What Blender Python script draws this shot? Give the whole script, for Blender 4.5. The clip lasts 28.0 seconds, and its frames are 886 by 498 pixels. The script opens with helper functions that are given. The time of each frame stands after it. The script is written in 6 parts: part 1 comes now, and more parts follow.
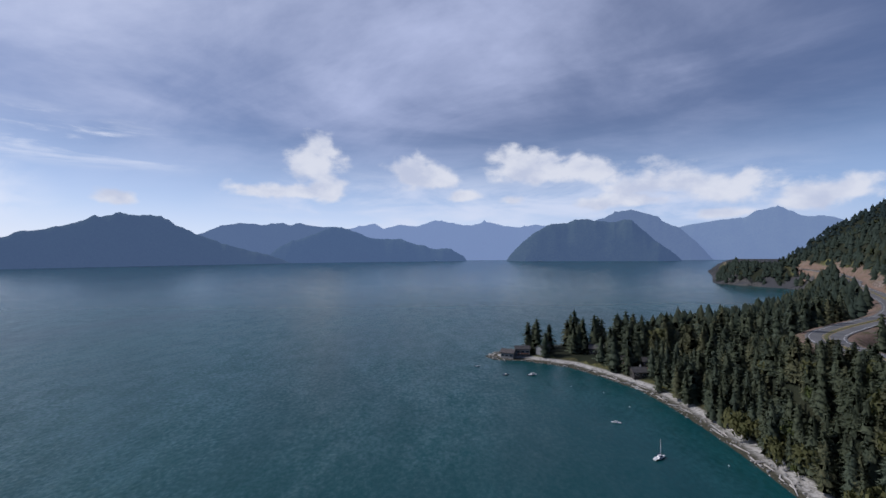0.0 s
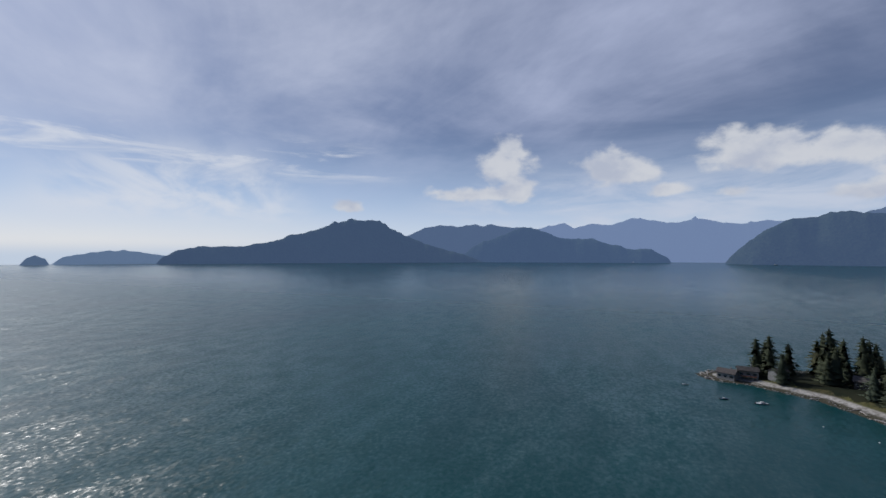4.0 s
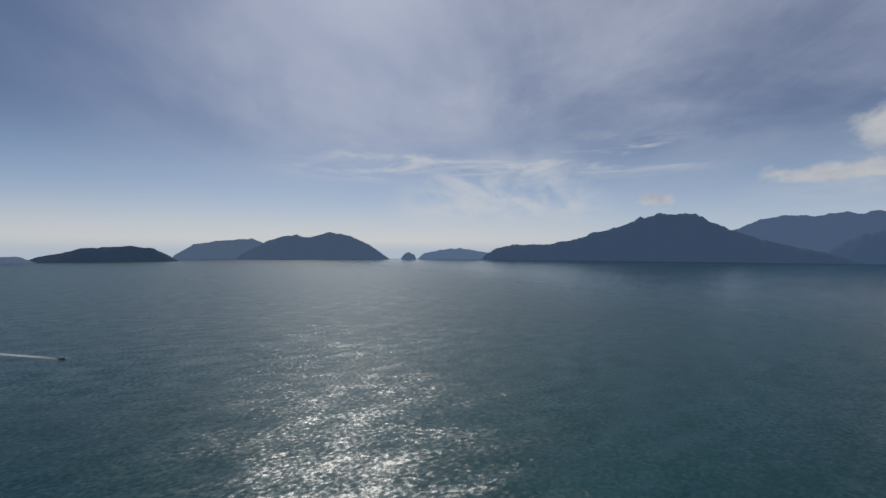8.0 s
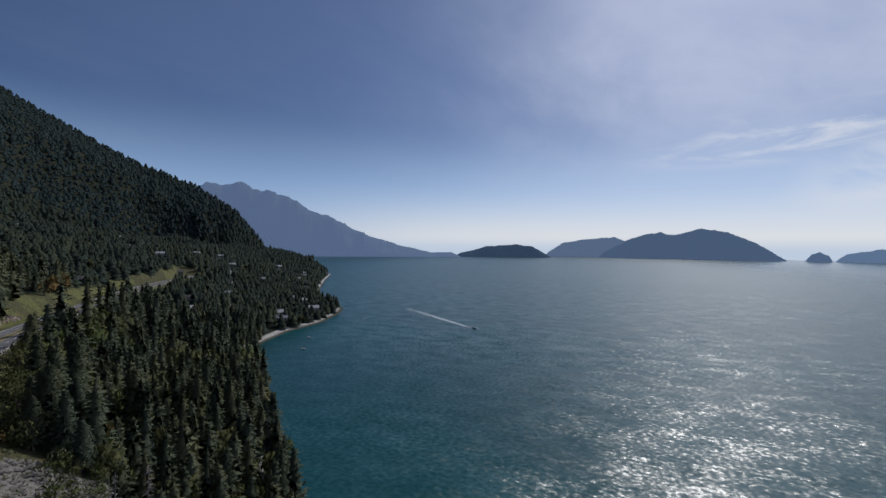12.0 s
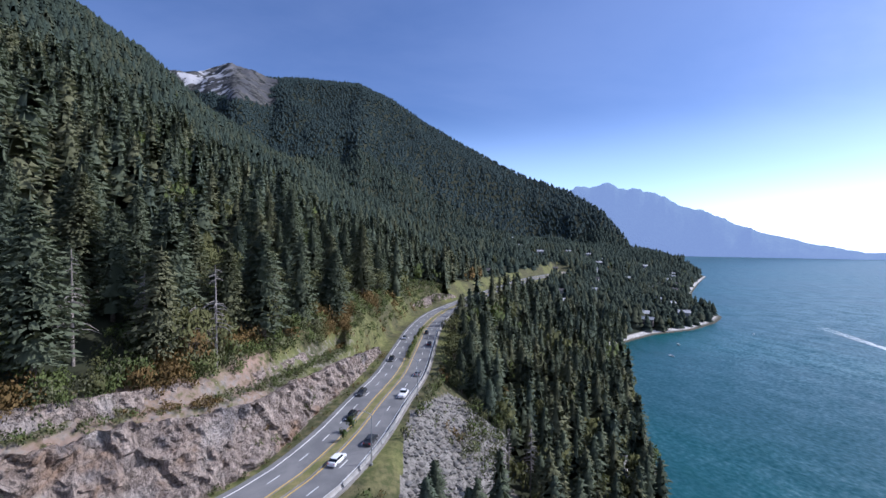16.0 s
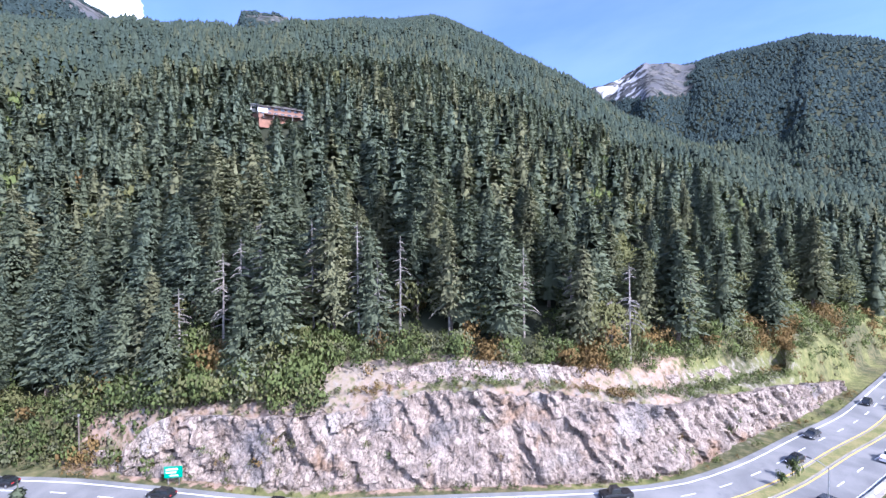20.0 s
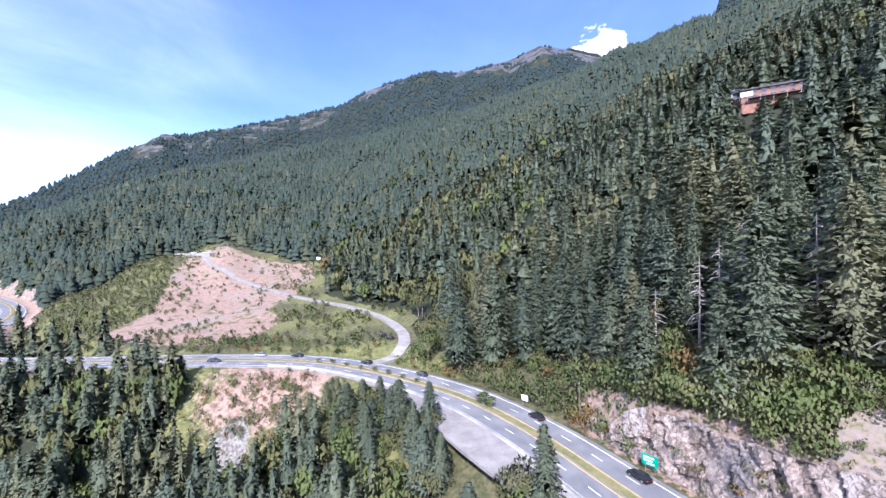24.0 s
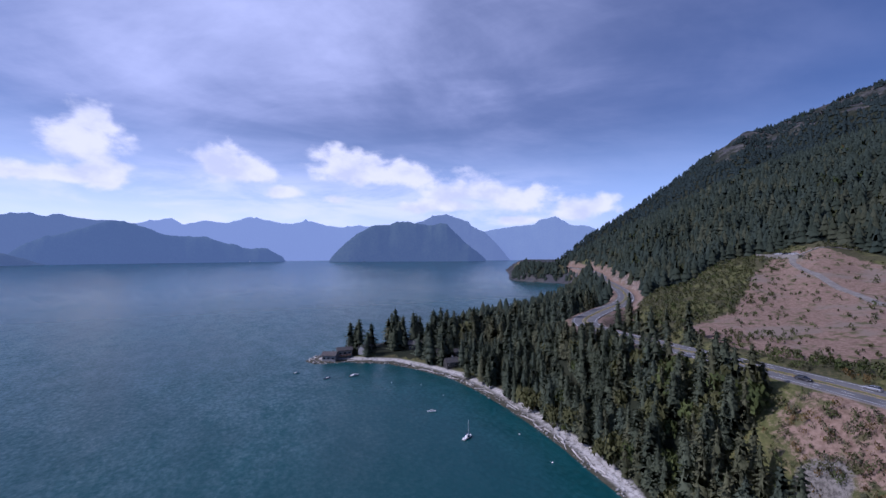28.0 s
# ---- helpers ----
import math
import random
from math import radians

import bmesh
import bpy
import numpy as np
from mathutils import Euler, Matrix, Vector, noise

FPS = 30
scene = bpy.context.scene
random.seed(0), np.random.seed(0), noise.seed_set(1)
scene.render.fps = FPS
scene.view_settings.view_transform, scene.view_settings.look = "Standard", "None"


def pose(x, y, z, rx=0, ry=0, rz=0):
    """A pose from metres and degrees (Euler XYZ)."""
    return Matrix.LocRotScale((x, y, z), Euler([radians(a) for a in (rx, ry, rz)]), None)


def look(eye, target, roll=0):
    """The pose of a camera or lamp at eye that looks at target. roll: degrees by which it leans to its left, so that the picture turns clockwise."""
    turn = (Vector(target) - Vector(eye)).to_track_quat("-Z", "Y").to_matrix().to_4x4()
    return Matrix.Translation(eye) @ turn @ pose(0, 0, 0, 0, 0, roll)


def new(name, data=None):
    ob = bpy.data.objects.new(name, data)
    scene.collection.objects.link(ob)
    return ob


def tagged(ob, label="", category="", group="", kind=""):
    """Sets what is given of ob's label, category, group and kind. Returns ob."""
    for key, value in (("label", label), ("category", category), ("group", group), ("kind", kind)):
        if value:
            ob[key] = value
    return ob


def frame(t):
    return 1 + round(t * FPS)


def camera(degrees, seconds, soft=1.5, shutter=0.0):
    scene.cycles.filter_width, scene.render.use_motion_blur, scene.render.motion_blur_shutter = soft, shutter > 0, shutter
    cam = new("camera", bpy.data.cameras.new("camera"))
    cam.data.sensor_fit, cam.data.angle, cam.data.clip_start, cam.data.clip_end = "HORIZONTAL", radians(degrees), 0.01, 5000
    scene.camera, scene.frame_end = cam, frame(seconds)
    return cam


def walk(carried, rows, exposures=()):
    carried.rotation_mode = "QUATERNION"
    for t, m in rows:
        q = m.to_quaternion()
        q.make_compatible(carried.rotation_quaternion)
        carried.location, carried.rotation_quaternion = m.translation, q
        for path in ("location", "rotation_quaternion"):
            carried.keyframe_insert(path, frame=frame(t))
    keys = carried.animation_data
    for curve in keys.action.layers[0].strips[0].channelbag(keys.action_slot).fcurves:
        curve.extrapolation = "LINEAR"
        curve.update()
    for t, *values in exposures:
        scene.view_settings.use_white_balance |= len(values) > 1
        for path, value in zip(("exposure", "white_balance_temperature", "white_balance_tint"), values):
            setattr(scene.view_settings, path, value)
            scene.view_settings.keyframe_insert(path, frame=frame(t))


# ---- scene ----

FOV = 92.5
cam = camera(FOV, 28.0, soft=1.5)
EYE = 85.0
# seconds, yaw, pitch, roll of the hovering camera
TURNS_A = (
    (0.0, 0.0, 0.54, 0.5), (0.5, 2.22, 0.56, 0.5), (1.0, 4.51, 0.58, 0.43), (1.5, 7.26, 0.6, 0.35),
    (2.0, 10.44, 0.61, 0.26), (2.5, 13.63, 0.62, 0.22), (3.5, 21.1, 0.66, 0.1), (4.5, 29.32, 0.67, 0.01),
    (5.0, 33.78, 0.65, -0.01), (6.0, 43.4, 0.58, -0.08), (7.0, 53.96, 0.44, -0.04), (8.0, 64.39, 0.32, -0.12),
    (9.0, 74.85, 0.21, -0.4), (9.5, 80.2, 0.15, -0.46), (10.0, 86.3, 0.08, -0.48), (11.0, 98.47, -0.08, -0.47),
    (12.0, 110.6, -0.19, -0.55), (12.5, 116.77, -0.26, -0.58), (13.5, 129.2, -0.4, -0.5), (14.5, 141.8, -0.55, -0.43),
    (15.0, 147.92, -0.64, -0.39), (15.5, 153.1, -0.7, -0.38), (16.0, 157.2, -0.71, -0.32), (16.5, 162.89, -0.74, -0.28))
TURNS_B = (
    (17.0, 169.41, -0.81, -0.21), (18.0, 182.42, -0.91, -0.04), (19.0, 195.68, -0.93, 0.13), (20.0, 209.14, -0.9, 0.29),
    (21.0, 222.18, -0.85, 0.46), (21.5, 228.92, -0.75, 0.54), (22.5, 243.3, -0.47, 0.7), (23.5, 258.96, -0.21, 0.71),
    (24.0, 267.7, -0.12, 0.61), (25.0, 285.29, 0.07, 0.45), (26.0, 303.4, 0.17, 0.32), (27.0, 321.09, 0.31, 0.18),
    (27.5, 329.8, 0.39, 0.14), (28.0, 336.46, 0.48, 0.14))
EXPOSURES = ((0, -0.91, 5750, 14), (2.5, -0.96, 5700, 12), (5, -1.31, 6050, 10), (8, -1.47, 6050, 9), (11, -1.45, 5950, 9), (12.5, -0.92, 5750, 12), (14.5, -0.12, 5400, 15), (17, 0.48, 5400, 18), (19, 1.34, 5330, 20), (20, 1.53, 5250, 21), (22, 1.56, 5250, 21), (24, 1.36, 5340, 22), (25.5, 0.55, 5400, 25), (28, -0.67, 5230, 29))
walk(cam, [(t, pose(0, 0, EYE, 90 + p, r, y)) for t, y, p, r in TURNS_A + TURNS_B], EXPOSURES)

# ---- sun and sky ----
SUN_AZ, SUN_EL = 77.0, 41.0
sun_data = bpy.data.lights.new("sun", "SUN")
sun_data.energy, sun_data.angle, sun_data.color = 4.8, radians(0.55), (1.0, 0.915, 0.8)
sun = new("sun", sun_data)
SUN_DIR = Vector((-math.sin(radians(SUN_AZ)) * math.cos(radians(SUN_EL)), math.cos(radians(SUN_AZ)) * math.cos(radians(SUN_EL)), math.sin(radians(SUN_EL))))
sun.matrix_world = look(SUN_DIR * 300, (0, 0, 0))


class Nodes:
    """Short hand for building a node tree."""

    def __init__(self, tree):
        self.t = tree
        tree.nodes.clear()

    def n(self, kind, **values):
        node = self.t.nodes.new(kind)
        for key, v in values.items():
            if key in ("blend_type", "operation", "data_type", "noise_dimensions", "feature", "distance", "sky_type", "clamp", "interpolation_type"):
                self.put(node, key, v)
            else:
                sock = node.inputs[int(key[1:])] if key[0] == "i" and key[1:].isdigit() else node.inputs[key.replace("_", " ")]
                if isinstance(v, bpy.types.NodeSocket):
                    self.t.links.new(v, sock)
                else:
                    sock.default_value = v
        return node

    def put(self, node, key, v):
        if key == "blend_type":
            node.blend_type = v
        elif key == "operation":
            node.operation = v
        elif key == "data_type":
            node.data_type = v
        elif key == "noise_dimensions":
            node.noise_dimensions = v
        elif key == "feature":
            node.feature = v
        elif key == "distance":
            node.distance = v
        elif key == "sky_type":
            node.sky_type = v
        elif key == "interpolation_type":
            node.interpolation_type = v
        elif key == "clamp":
            node.use_clamp = v

    def m(self, op, a, b=0.0, c=0.0, clamp=False):
        return self.n("ShaderNodeMath", operation=op, clamp=clamp, i0=a, i1=b, i2=c).outputs[0]

    def v(self, op, a, b=(0, 0, 0)):
        return self.n("ShaderNodeVectorMath", operation=op, i0=a, i1=b).outputs[0]

    def dot(self, a, b):
        return self.n("ShaderNodeVectorMath", operation="DOT_PRODUCT", i0=a, i1=b).outputs[1]

    def ramp(self, x, lo, hi, out0=0.0, out1=1.0):
        return self.n("ShaderNodeMapRange", interpolation_type="SMOOTHSTEP", Value=x, From_Min=lo, From_Max=hi, To_Min=out0, To_Max=out1).outputs[0]

    def noise(self, vec, scale, detail=4.0, rough=0.55, distort=0.0):
        return self.n("ShaderNodeTexNoise", Vector=vec, Scale=scale, Detail=detail, Roughness=rough, Distortion=distort).outputs[0]

    def mix(self, f, a, b, blend="MIX"):
        node = self.n("ShaderNodeMix", data_type="RGBA", blend_type=blend)
        for sock, v in ((node.inputs[0], f), (node.inputs[6], a), (node.inputs[7], b)):
            if isinstance(v, bpy.types.NodeSocket):
                self.t.links.new(v, sock)
            else:
                sock.default_value = v if not isinstance(v, tuple) else (*v, 1.0)[:4]
        return node.outputs[2]


def az_dir(a, e=0.0):
    return (-math.sin(radians(a)) * math.cos(radians(e)), math.cos(radians(a)) * math.cos(radians(e)), math.sin(radians(e)))


world = bpy.data.worlds.new("sky")
scene.world = world
world.use_nodes = True
w = Nodes(world.node_tree)
gen = w.n("ShaderNodeTexCoord").outputs["Generated"]
ray = w.v("NORMALIZE", gen)
sep = w.n("ShaderNodeSeparateXYZ", Vector=ray)
up = w.m("MAXIMUM", sep.outputs[2], 0.012)
flat = w.n("ShaderNodeCombineXYZ", X=sep.outputs[0], Y=sep.outputs[1], Z=up).outputs[0]
sky = w.n("ShaderNodeTexSky", sky_type="NISHITA")
sky.sun_disc, sky.sun_elevation, sky.sun_rotation = False, radians(SUN_EL), radians(-SUN_AZ)
sky.altitude, sky.air_density, sky.dust_density, sky.ozone_density = 100, 1.0, 1.2, 2.0
# thin high cloud, drawn out along the wind
tall = w.m("ADD", up, 0.16)
plane = w.v("DIVIDE", flat, w.n("ShaderNodeCombineXYZ", X=tall, Y=tall, Z=tall).outputs[0])
veil = w.noise(w.v("MULTIPLY", plane, (0.7, 1.0, 0.0)), 1.0, 7.0, 0.58, 0.4)
along_wind = w.n("ShaderNodeVectorRotate", Vector=plane, Angle=radians(38))
fibre = w.noise(w.v("MULTIPLY", along_wind.outputs[0], (0.7, 1.5, 0.0)), 1.4, 8.0, 0.58, 0.5)
broad = w.noise(w.v("ADD", plane, (4.1, 1.7, 0.0)), 0.55, 3.0, 0.5)
seaward = w.ramp(w.dot(flat, az_dir(26)), -0.2, 0.75)
near_sun = w.ramp(w.dot(ray, az_dir(SUN_AZ, SUN_EL)), 0.45, 1.0)
veil_n = w.m("ADD", w.m("ADD", w.m("MULTIPLY", veil, 0.75), w.m("MULTIPLY", fibre, 0.33)), w.m("MULTIPLY", broad, 0.5))
veil_f = w.m("MULTIPLY", w.ramp(veil_n, 0.58, 1.02, 0.2, 1.0), w.m("MULTIPLY", w.ramp(up, 0.1, 0.36, 0.2, 1.0), w.m("MULTIPLY_ADD", seaward, 0.75, 0.06)))
# heaped cloud low over the far ranges: bearing, elevation, half width and half height in degrees
puff_v = w.v("MULTIPLY", flat, (1.0, 1.0, 1.5))
puff = w.noise(puff_v, 13.0, 9.0, 0.56, 0.15)
PUFFS = ((17.2, 11.4, 3.6, 3.0), (16.2, 13.2, 2.6, 1.5), (21.0, 7.8, 7.5, 1.1), (15.2, 8.2, 2.6, 1.8), (3.6, 10.2, 4.6, 2.3), (1.0, 9.4, 3.0, 1.4), (-12.0, 11.0, 6.5, 2.4), (-18.5, 10.4, 4.5, 2.3),
         (-26.5, 8.2, 5.5, 2.4), (-24.0, 6.2, 7.0, 1.2), (-34.0, 6.9, 5.0, 2.3), (-42.0, 5.6, 4.6, 1.6), (-33.0, 4.2, 2.8, 0.8), (-2.8, 7.6, 1.8, 0.8), (-9.3, 6.9, 1.5, 0.7), (37.5, 6.1, 2.8, 1.0))
heap = None
for a, e, wide, tall_h in PUFFS:
    u = w.m("DIVIDE", w.dot(flat, az_dir(a + 90)), math.sin(radians(wide)))
    dv = w.m("DIVIDE", w.m("SUBTRACT", up, math.sin(radians(e))), math.sin(radians(tall_h)))
    dv = w.m("MAXIMUM", dv, w.m("MULTIPLY", dv, -1.5))
    f = w.m("SUBTRACT", 1.0, w.m("SQRT", w.m("ADD", w.m("MULTIPLY", u, u), w.m("MULTIPLY", dv, dv))))
    f = w.m("MULTIPLY_ADD", w.ramp(w.dot(flat, az_dir(a)), 0.2, 0.6), 8.0, w.m("SUBTRACT", f, 8.0))
    heap = f if heap is None else w.m("MAXIMUM", heap, f)
heap = w.m("MAXIMUM", heap, -1.6)
heap_f = w.ramp(w.m("ADD", w.m("MULTIPLY", w.m("SUBTRACT", puff, 0.5), 3.0), heap), -0.25, 0.5)
lone = w.m("ADD", w.dot(flat, az_dir(247.2, 22.8)), w.m("MULTIPLY", w.m("SUBTRACT", w.noise(puff_v, 26.0, 6.0, 0.6), 0.5), 0.006))
heap_f = w.m("MAXIMUM", heap_f, w.ramp(lone, 0.9984, 0.9991))
shade = w.noise(w.v("ADD", puff_v, (0.0, 0.0, 0.05)), 11.0, 6.0, 0.55)
haze = w.ramp(up, 0.3, 0.0)
sky_c = w.mix(1.0, sky.outputs[0], (0.93, 1.05, 1.31), "MULTIPLY")
open_sea = w.ramp(w.dot(flat, az_dir(48)), 0.0, 0.8)
low_sky = w.mix(w.ramp(w.dot(flat, az_dir(84)), 0.55, 1.0), w.mix(open_sea, (13.2, 15.8, 19.4), (21.5, 22.8, 23.8)), (25.5, 24.4, 22.6))
sky_c = w.mix(w.m("MULTIPLY", haze, 0.78), sky_c, w.mix(w.ramp(up, 0.0, 0.16), low_sky, w.mix(open_sea, (11.6, 15.8, 22.0), (16.4, 20.2, 25.4))))
sky_c = w.mix(w.ramp(sep.outputs[2], 0.03, -0.005), sky_c, (15.5, 17.0, 18.4))
sky_c = w.mix(veil_f, sky_c, w.mix(near_sun, (15.2, 15.9, 19.4), (18.4, 18.6, 20.4)))
# the white bank round the heaped cloud, thinning upwards
bank_n = w.noise(w.v("MULTIPLY", flat, (1.6, 1.6, 7.0)), 3.0, 6.0, 0.6, 0.4)
bank = w.m("MULTIPLY", w.ramp(bank_n, 0.36, 0.66), w.m("MULTIPLY", w.ramp(w.dot(flat, az_dir(-8)), 0.76, 0.94), w.m("MULTIPLY", w.ramp(up, 0.02, 0.07), w.ramp(up, 0.22, 0.1))))
sky_c = w.mix(w.m("MULTIPLY", bank, 0.75), sky_c, (17.0, 17.4, 18.6))
# streaks of high cloud low in the west
streak_v = w.v("MULTIPLY", flat, (2.2, 2.2, 13.0))
streak = w.ramp(w.noise(streak_v, 2.1, 7.0, 0.6, 0.6), 0.44, 0.66)
west = w.m("MULTIPLY", w.ramp(w.dot(flat, az_dir(58)), 0.84, 0.95), w.m("MULTIPLY", w.ramp(up, 0.15, 0.19), w.ramp(up, 0.27, 0.21)))
fan = w.m("MULTIPLY", w.ramp(w.dot(flat, az_dir(57)), 0.955, 0.99), w.m("MULTIPLY", w.ramp(up, 0.05, 0.1), w.ramp(up, 0.25, 0.18)))
sky_c = w.mix(w.m("MULTIPLY", w.m("MAXIMUM", w.m("MULTIPLY", streak, west), w.m("MULTIPLY", fan, w.ramp(fibre, 0.36, 0.62))), 0.75), sky_c, (20.0, 19.8, 19.8))
heap_c = w.mix(w.ramp(shade, 0.4, 0.68), (18.2, 17.8, 17.4), (13.4, 13.8, 15.2))
sky_c = w.mix(w.m("MULTIPLY", heap_f, 0.92), sky_c, heap_c)
back = w.n("ShaderNodeBackground", Color=sky_c, Strength=0.078)
w.n("ShaderNodeOutputWorld", Surface=back.outputs[0])


# ---- materials ----
def material(name, build):
    mat = bpy.data.materials.new(name)
    mat.use_nodes = True
    k = Nodes(mat.node_tree)
    shader = build(k)
    k.n("ShaderNodeOutputMaterial", Surface=shader)
    return mat


def bump(k, height, strength=0.4, dist=0.1):
    return k.n("ShaderNodeBump", Strength=strength, Distance=dist, Height=height).outputs[0]


def principled(k, color, rough=0.8, normal=None, metal=0.0, spec=0.4, emission=None):
    values = dict(Base_Color=color if isinstance(color, bpy.types.NodeSocket) else (*color, 1.0)[:4], Roughness=rough, Metallic=metal)
    node = k.n("ShaderNodeBsdfPrincipled", **values)
    node.inputs["Specular IOR Level"].default_value = spec
    if normal:
        k.t.links.new(normal, node.inputs["Normal"])
    if emission:
        node.inputs["Emission Color"].default_value = (*emission, 1.0)
        node.inputs["Emission Strength"].default_value = 1.0
    return node.outputs[0]


def two_tone(name, a, b, scale, rough=0.85, fine=None, bump_d=0.05, bump_s=0.5, spec=0.3, per="object", metal=0.0):
    """A surface whose colour wanders between two tones at two scales, with fine relief."""

    def build(k):
        pos = k.n("ShaderNodeNewGeometry").outputs["Position"]
        n1 = k.noise(pos, scale, 5.0, 0.6)
        n2 = k.noise(pos, (fine or scale * 9), 4.0, 0.6)
        f = k.ramp(k.m("ADD", k.m("MULTIPLY", n1, 0.65), k.m("MULTIPLY", n2, 0.35)), 0.33, 0.68)
        col = k.mix(f, a, b)
        rnd = k.n("ShaderNodeObjectInfo").outputs["Random"] if per == "object" else k.n("ShaderNodeNewGeometry").outputs["Random Per Island"]
        col = k.mix(1.0, col, k.n("ShaderNodeCombineColor", i0=k.m("MULTIPLY_ADD", rnd, 0.4, 0.8), i1=k.m("MULTIPLY_ADD", rnd, 0.34, 0.83), i2=k.m("MULTIPLY_ADD", rnd, 0.3, 0.85)).outputs[0], "MULTIPLY")
        return principled(k, col, rough, bump(k, n2, bump_s, bump_d), metal, spec)

    return material(name, build)


def plain(name, color, rough=0.5, metal=0.0, spec=0.5):
    def build(k):
        pos = k.n("ShaderNodeNewGeometry").outputs["Position"]
        n = k.noise(pos, 3.0, 4.0, 0.6)
        col = k.mix(k.ramp(n, 0.35, 0.7), tuple(c * 0.88 for c in color), tuple(min(1.0, c * 1.08) for c in color))
        return principled(k, col, rough, None, metal, spec)

    return material(name, build)


def water_mat(k):
    pos = k.n("ShaderNodeNewGeometry").outputs["Position"]
    chop = k.n("ShaderNodeTexNoise", Vector=k.v("MULTIPLY", pos, (1.0, 0.7, 1.0)), Scale=0.55, Detail=4.0, Roughness=0.6).outputs["Color"]
    swell = k.n("ShaderNodeTexNoise", Vector=k.v("MULTIPLY", pos, (1.0, 0.5, 1.0)), Scale=0.085, Detail=2.0, Roughness=0.5).outputs["Color"]
    calm = k.noise(k.v("MULTIPLY", pos, (1.0, 0.35, 1.0)), 0.0065, 5.0, 0.6, 0.8)
    # wavelet slopes, added to the level surface
    slope = k.v("ADD", k.v("MULTIPLY", k.v("SUBTRACT", chop, (0.5, 0.5, 0.5)), (0.92, 0.92, 0.0)), k.v("MULTIPLY", k.v("SUBTRACT", swell, (0.5, 0.5, 0.5)), (0.4, 0.4, 0.0)))
    # the sound lies sheltered to the north
    shelter = k.ramp(k.n("ShaderNodeSeparateXYZ", Vector=pos).outputs[1], 250.0, 1300.0, 1.0, 0.52)
    rough = k.m("MULTIPLY", k.ramp(calm, 0.36, 0.62, 0.5, 0.95), shelter)
    slope = k.v("MULTIPLY", slope, k.n("ShaderNodeCombineXYZ", X=rough, Y=rough, Z=0.0).outputs[0])
    nor = k.v("NORMALIZE", k.v("ADD", slope, (0.0, 0.0, 1.0)))
    col = k.mix(k.ramp(calm, 0.3, 0.7), (0.004, 0.052, 0.057), (0.008, 0.076, 0.08))
    node = k.n("ShaderNodeBsdfPrincipled", Base_Color=col, Roughness=k.m("MULTIPLY", shelter, 0.33), IOR=1.34)
    k.t.links.new(nor, node.inputs["Normal"])
    return node.outputs[0]


WATER = material("sea_water", water_mat)


def far_mat(dark, light, haze_glow):
    """Wooded slopes kilometres off; haze is put on as a bluish glow of the surface itself."""

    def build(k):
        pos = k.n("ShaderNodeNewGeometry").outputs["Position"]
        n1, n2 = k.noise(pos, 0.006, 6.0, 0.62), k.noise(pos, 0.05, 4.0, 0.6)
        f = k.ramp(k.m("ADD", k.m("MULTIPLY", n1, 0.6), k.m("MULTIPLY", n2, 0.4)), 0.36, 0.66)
        return principled(k, k.mix(f, dark, light), 1.0, bump(k, n2, 0.6, 12.0), 0.0, 0.0, haze_glow)

    return build


# ---- building helpers ----
def mesh_arrays(name, verts, faces, mats, index=None, smooth=False, normals=None):
    """A mesh from numpy arrays; faces all have the same number of corners."""
    me = bpy.data.meshes.new(name)
    verts, faces = np.asarray(verts, np.float32), np.asarray(faces, np.int32)
    n, k = faces.shape
    me.vertices.add(len(verts))
    me.vertices.foreach_set("co", verts.ravel())
    me.loops.add(n * k)
    me.loops.foreach_set("vertex_index", faces.ravel())
    me.polygons.add(n)
    me.polygons.foreach_set("loop_start", np.arange(0, n * k, k, dtype=np.int32))
    me.polygons.foreach_set("use_smooth", np.full(n, smooth))
    for mat in mats:
        me.materials.append(mat)
    if index is not None:
        me.polygons.foreach_set("material_index", np.asarray(index, np.int32))
    me.update(calc_edges=True)
    if normals is not None:
        at = me.attributes.new("custom_normal", "FLOAT_VECTOR", "POINT")
        at.data.foreach_set("vector", np.asarray(normals, np.float32).ravel())
        me.update()
    return me


def part(name, bm, mat, parent=None, label=""):
    """Links a bmesh (or a mesh) as one object under its thing."""
    if isinstance(bm, bmesh.types.BMesh):
        me = bpy.data.meshes.new(name)
        bm.to_mesh(me)
        bm.free()
    else:
        me = bm
    if mat and not me.materials:
        me.materials.append(mat)
    ob = new(name, me)
    ob.parent = parent
    return tagged(ob, label)


def thing(name, label, category, group="", kind="", at=None):
    ob = tagged(new(name), label, category, group, kind)
    if at is not None:
        ob.matrix_basis = at
    return ob


def box(bm, size, at=(0, 0, 0), turn=0.0, taper=1.0):
    """A box standing on at, turned about z, its top drawn in by taper."""
    sx, sy, sz = size[0] / 2, size[1] / 2, size[2]
    c, s = math.cos(turn), math.sin(turn)
    vs = []
    for z, f in ((0, 1.0), (sz, taper)):
        for x, y in ((-sx, -sy), (sx, -sy), (sx, sy), (-sx, sy)):
            x, y = x * f, y * f
            vs.append(bm.verts.new((at[0] + c * x - s * y, at[1] + s * x + c * y, at[2] + z)))
    for f in ((3, 2, 1, 0), (4, 5, 6, 7), (0, 1, 5, 4), (1, 2, 6, 5), (2, 3, 7, 6), (3, 0, 4, 7)):
        bm.faces.new([vs[i] for i in f])
    return bm


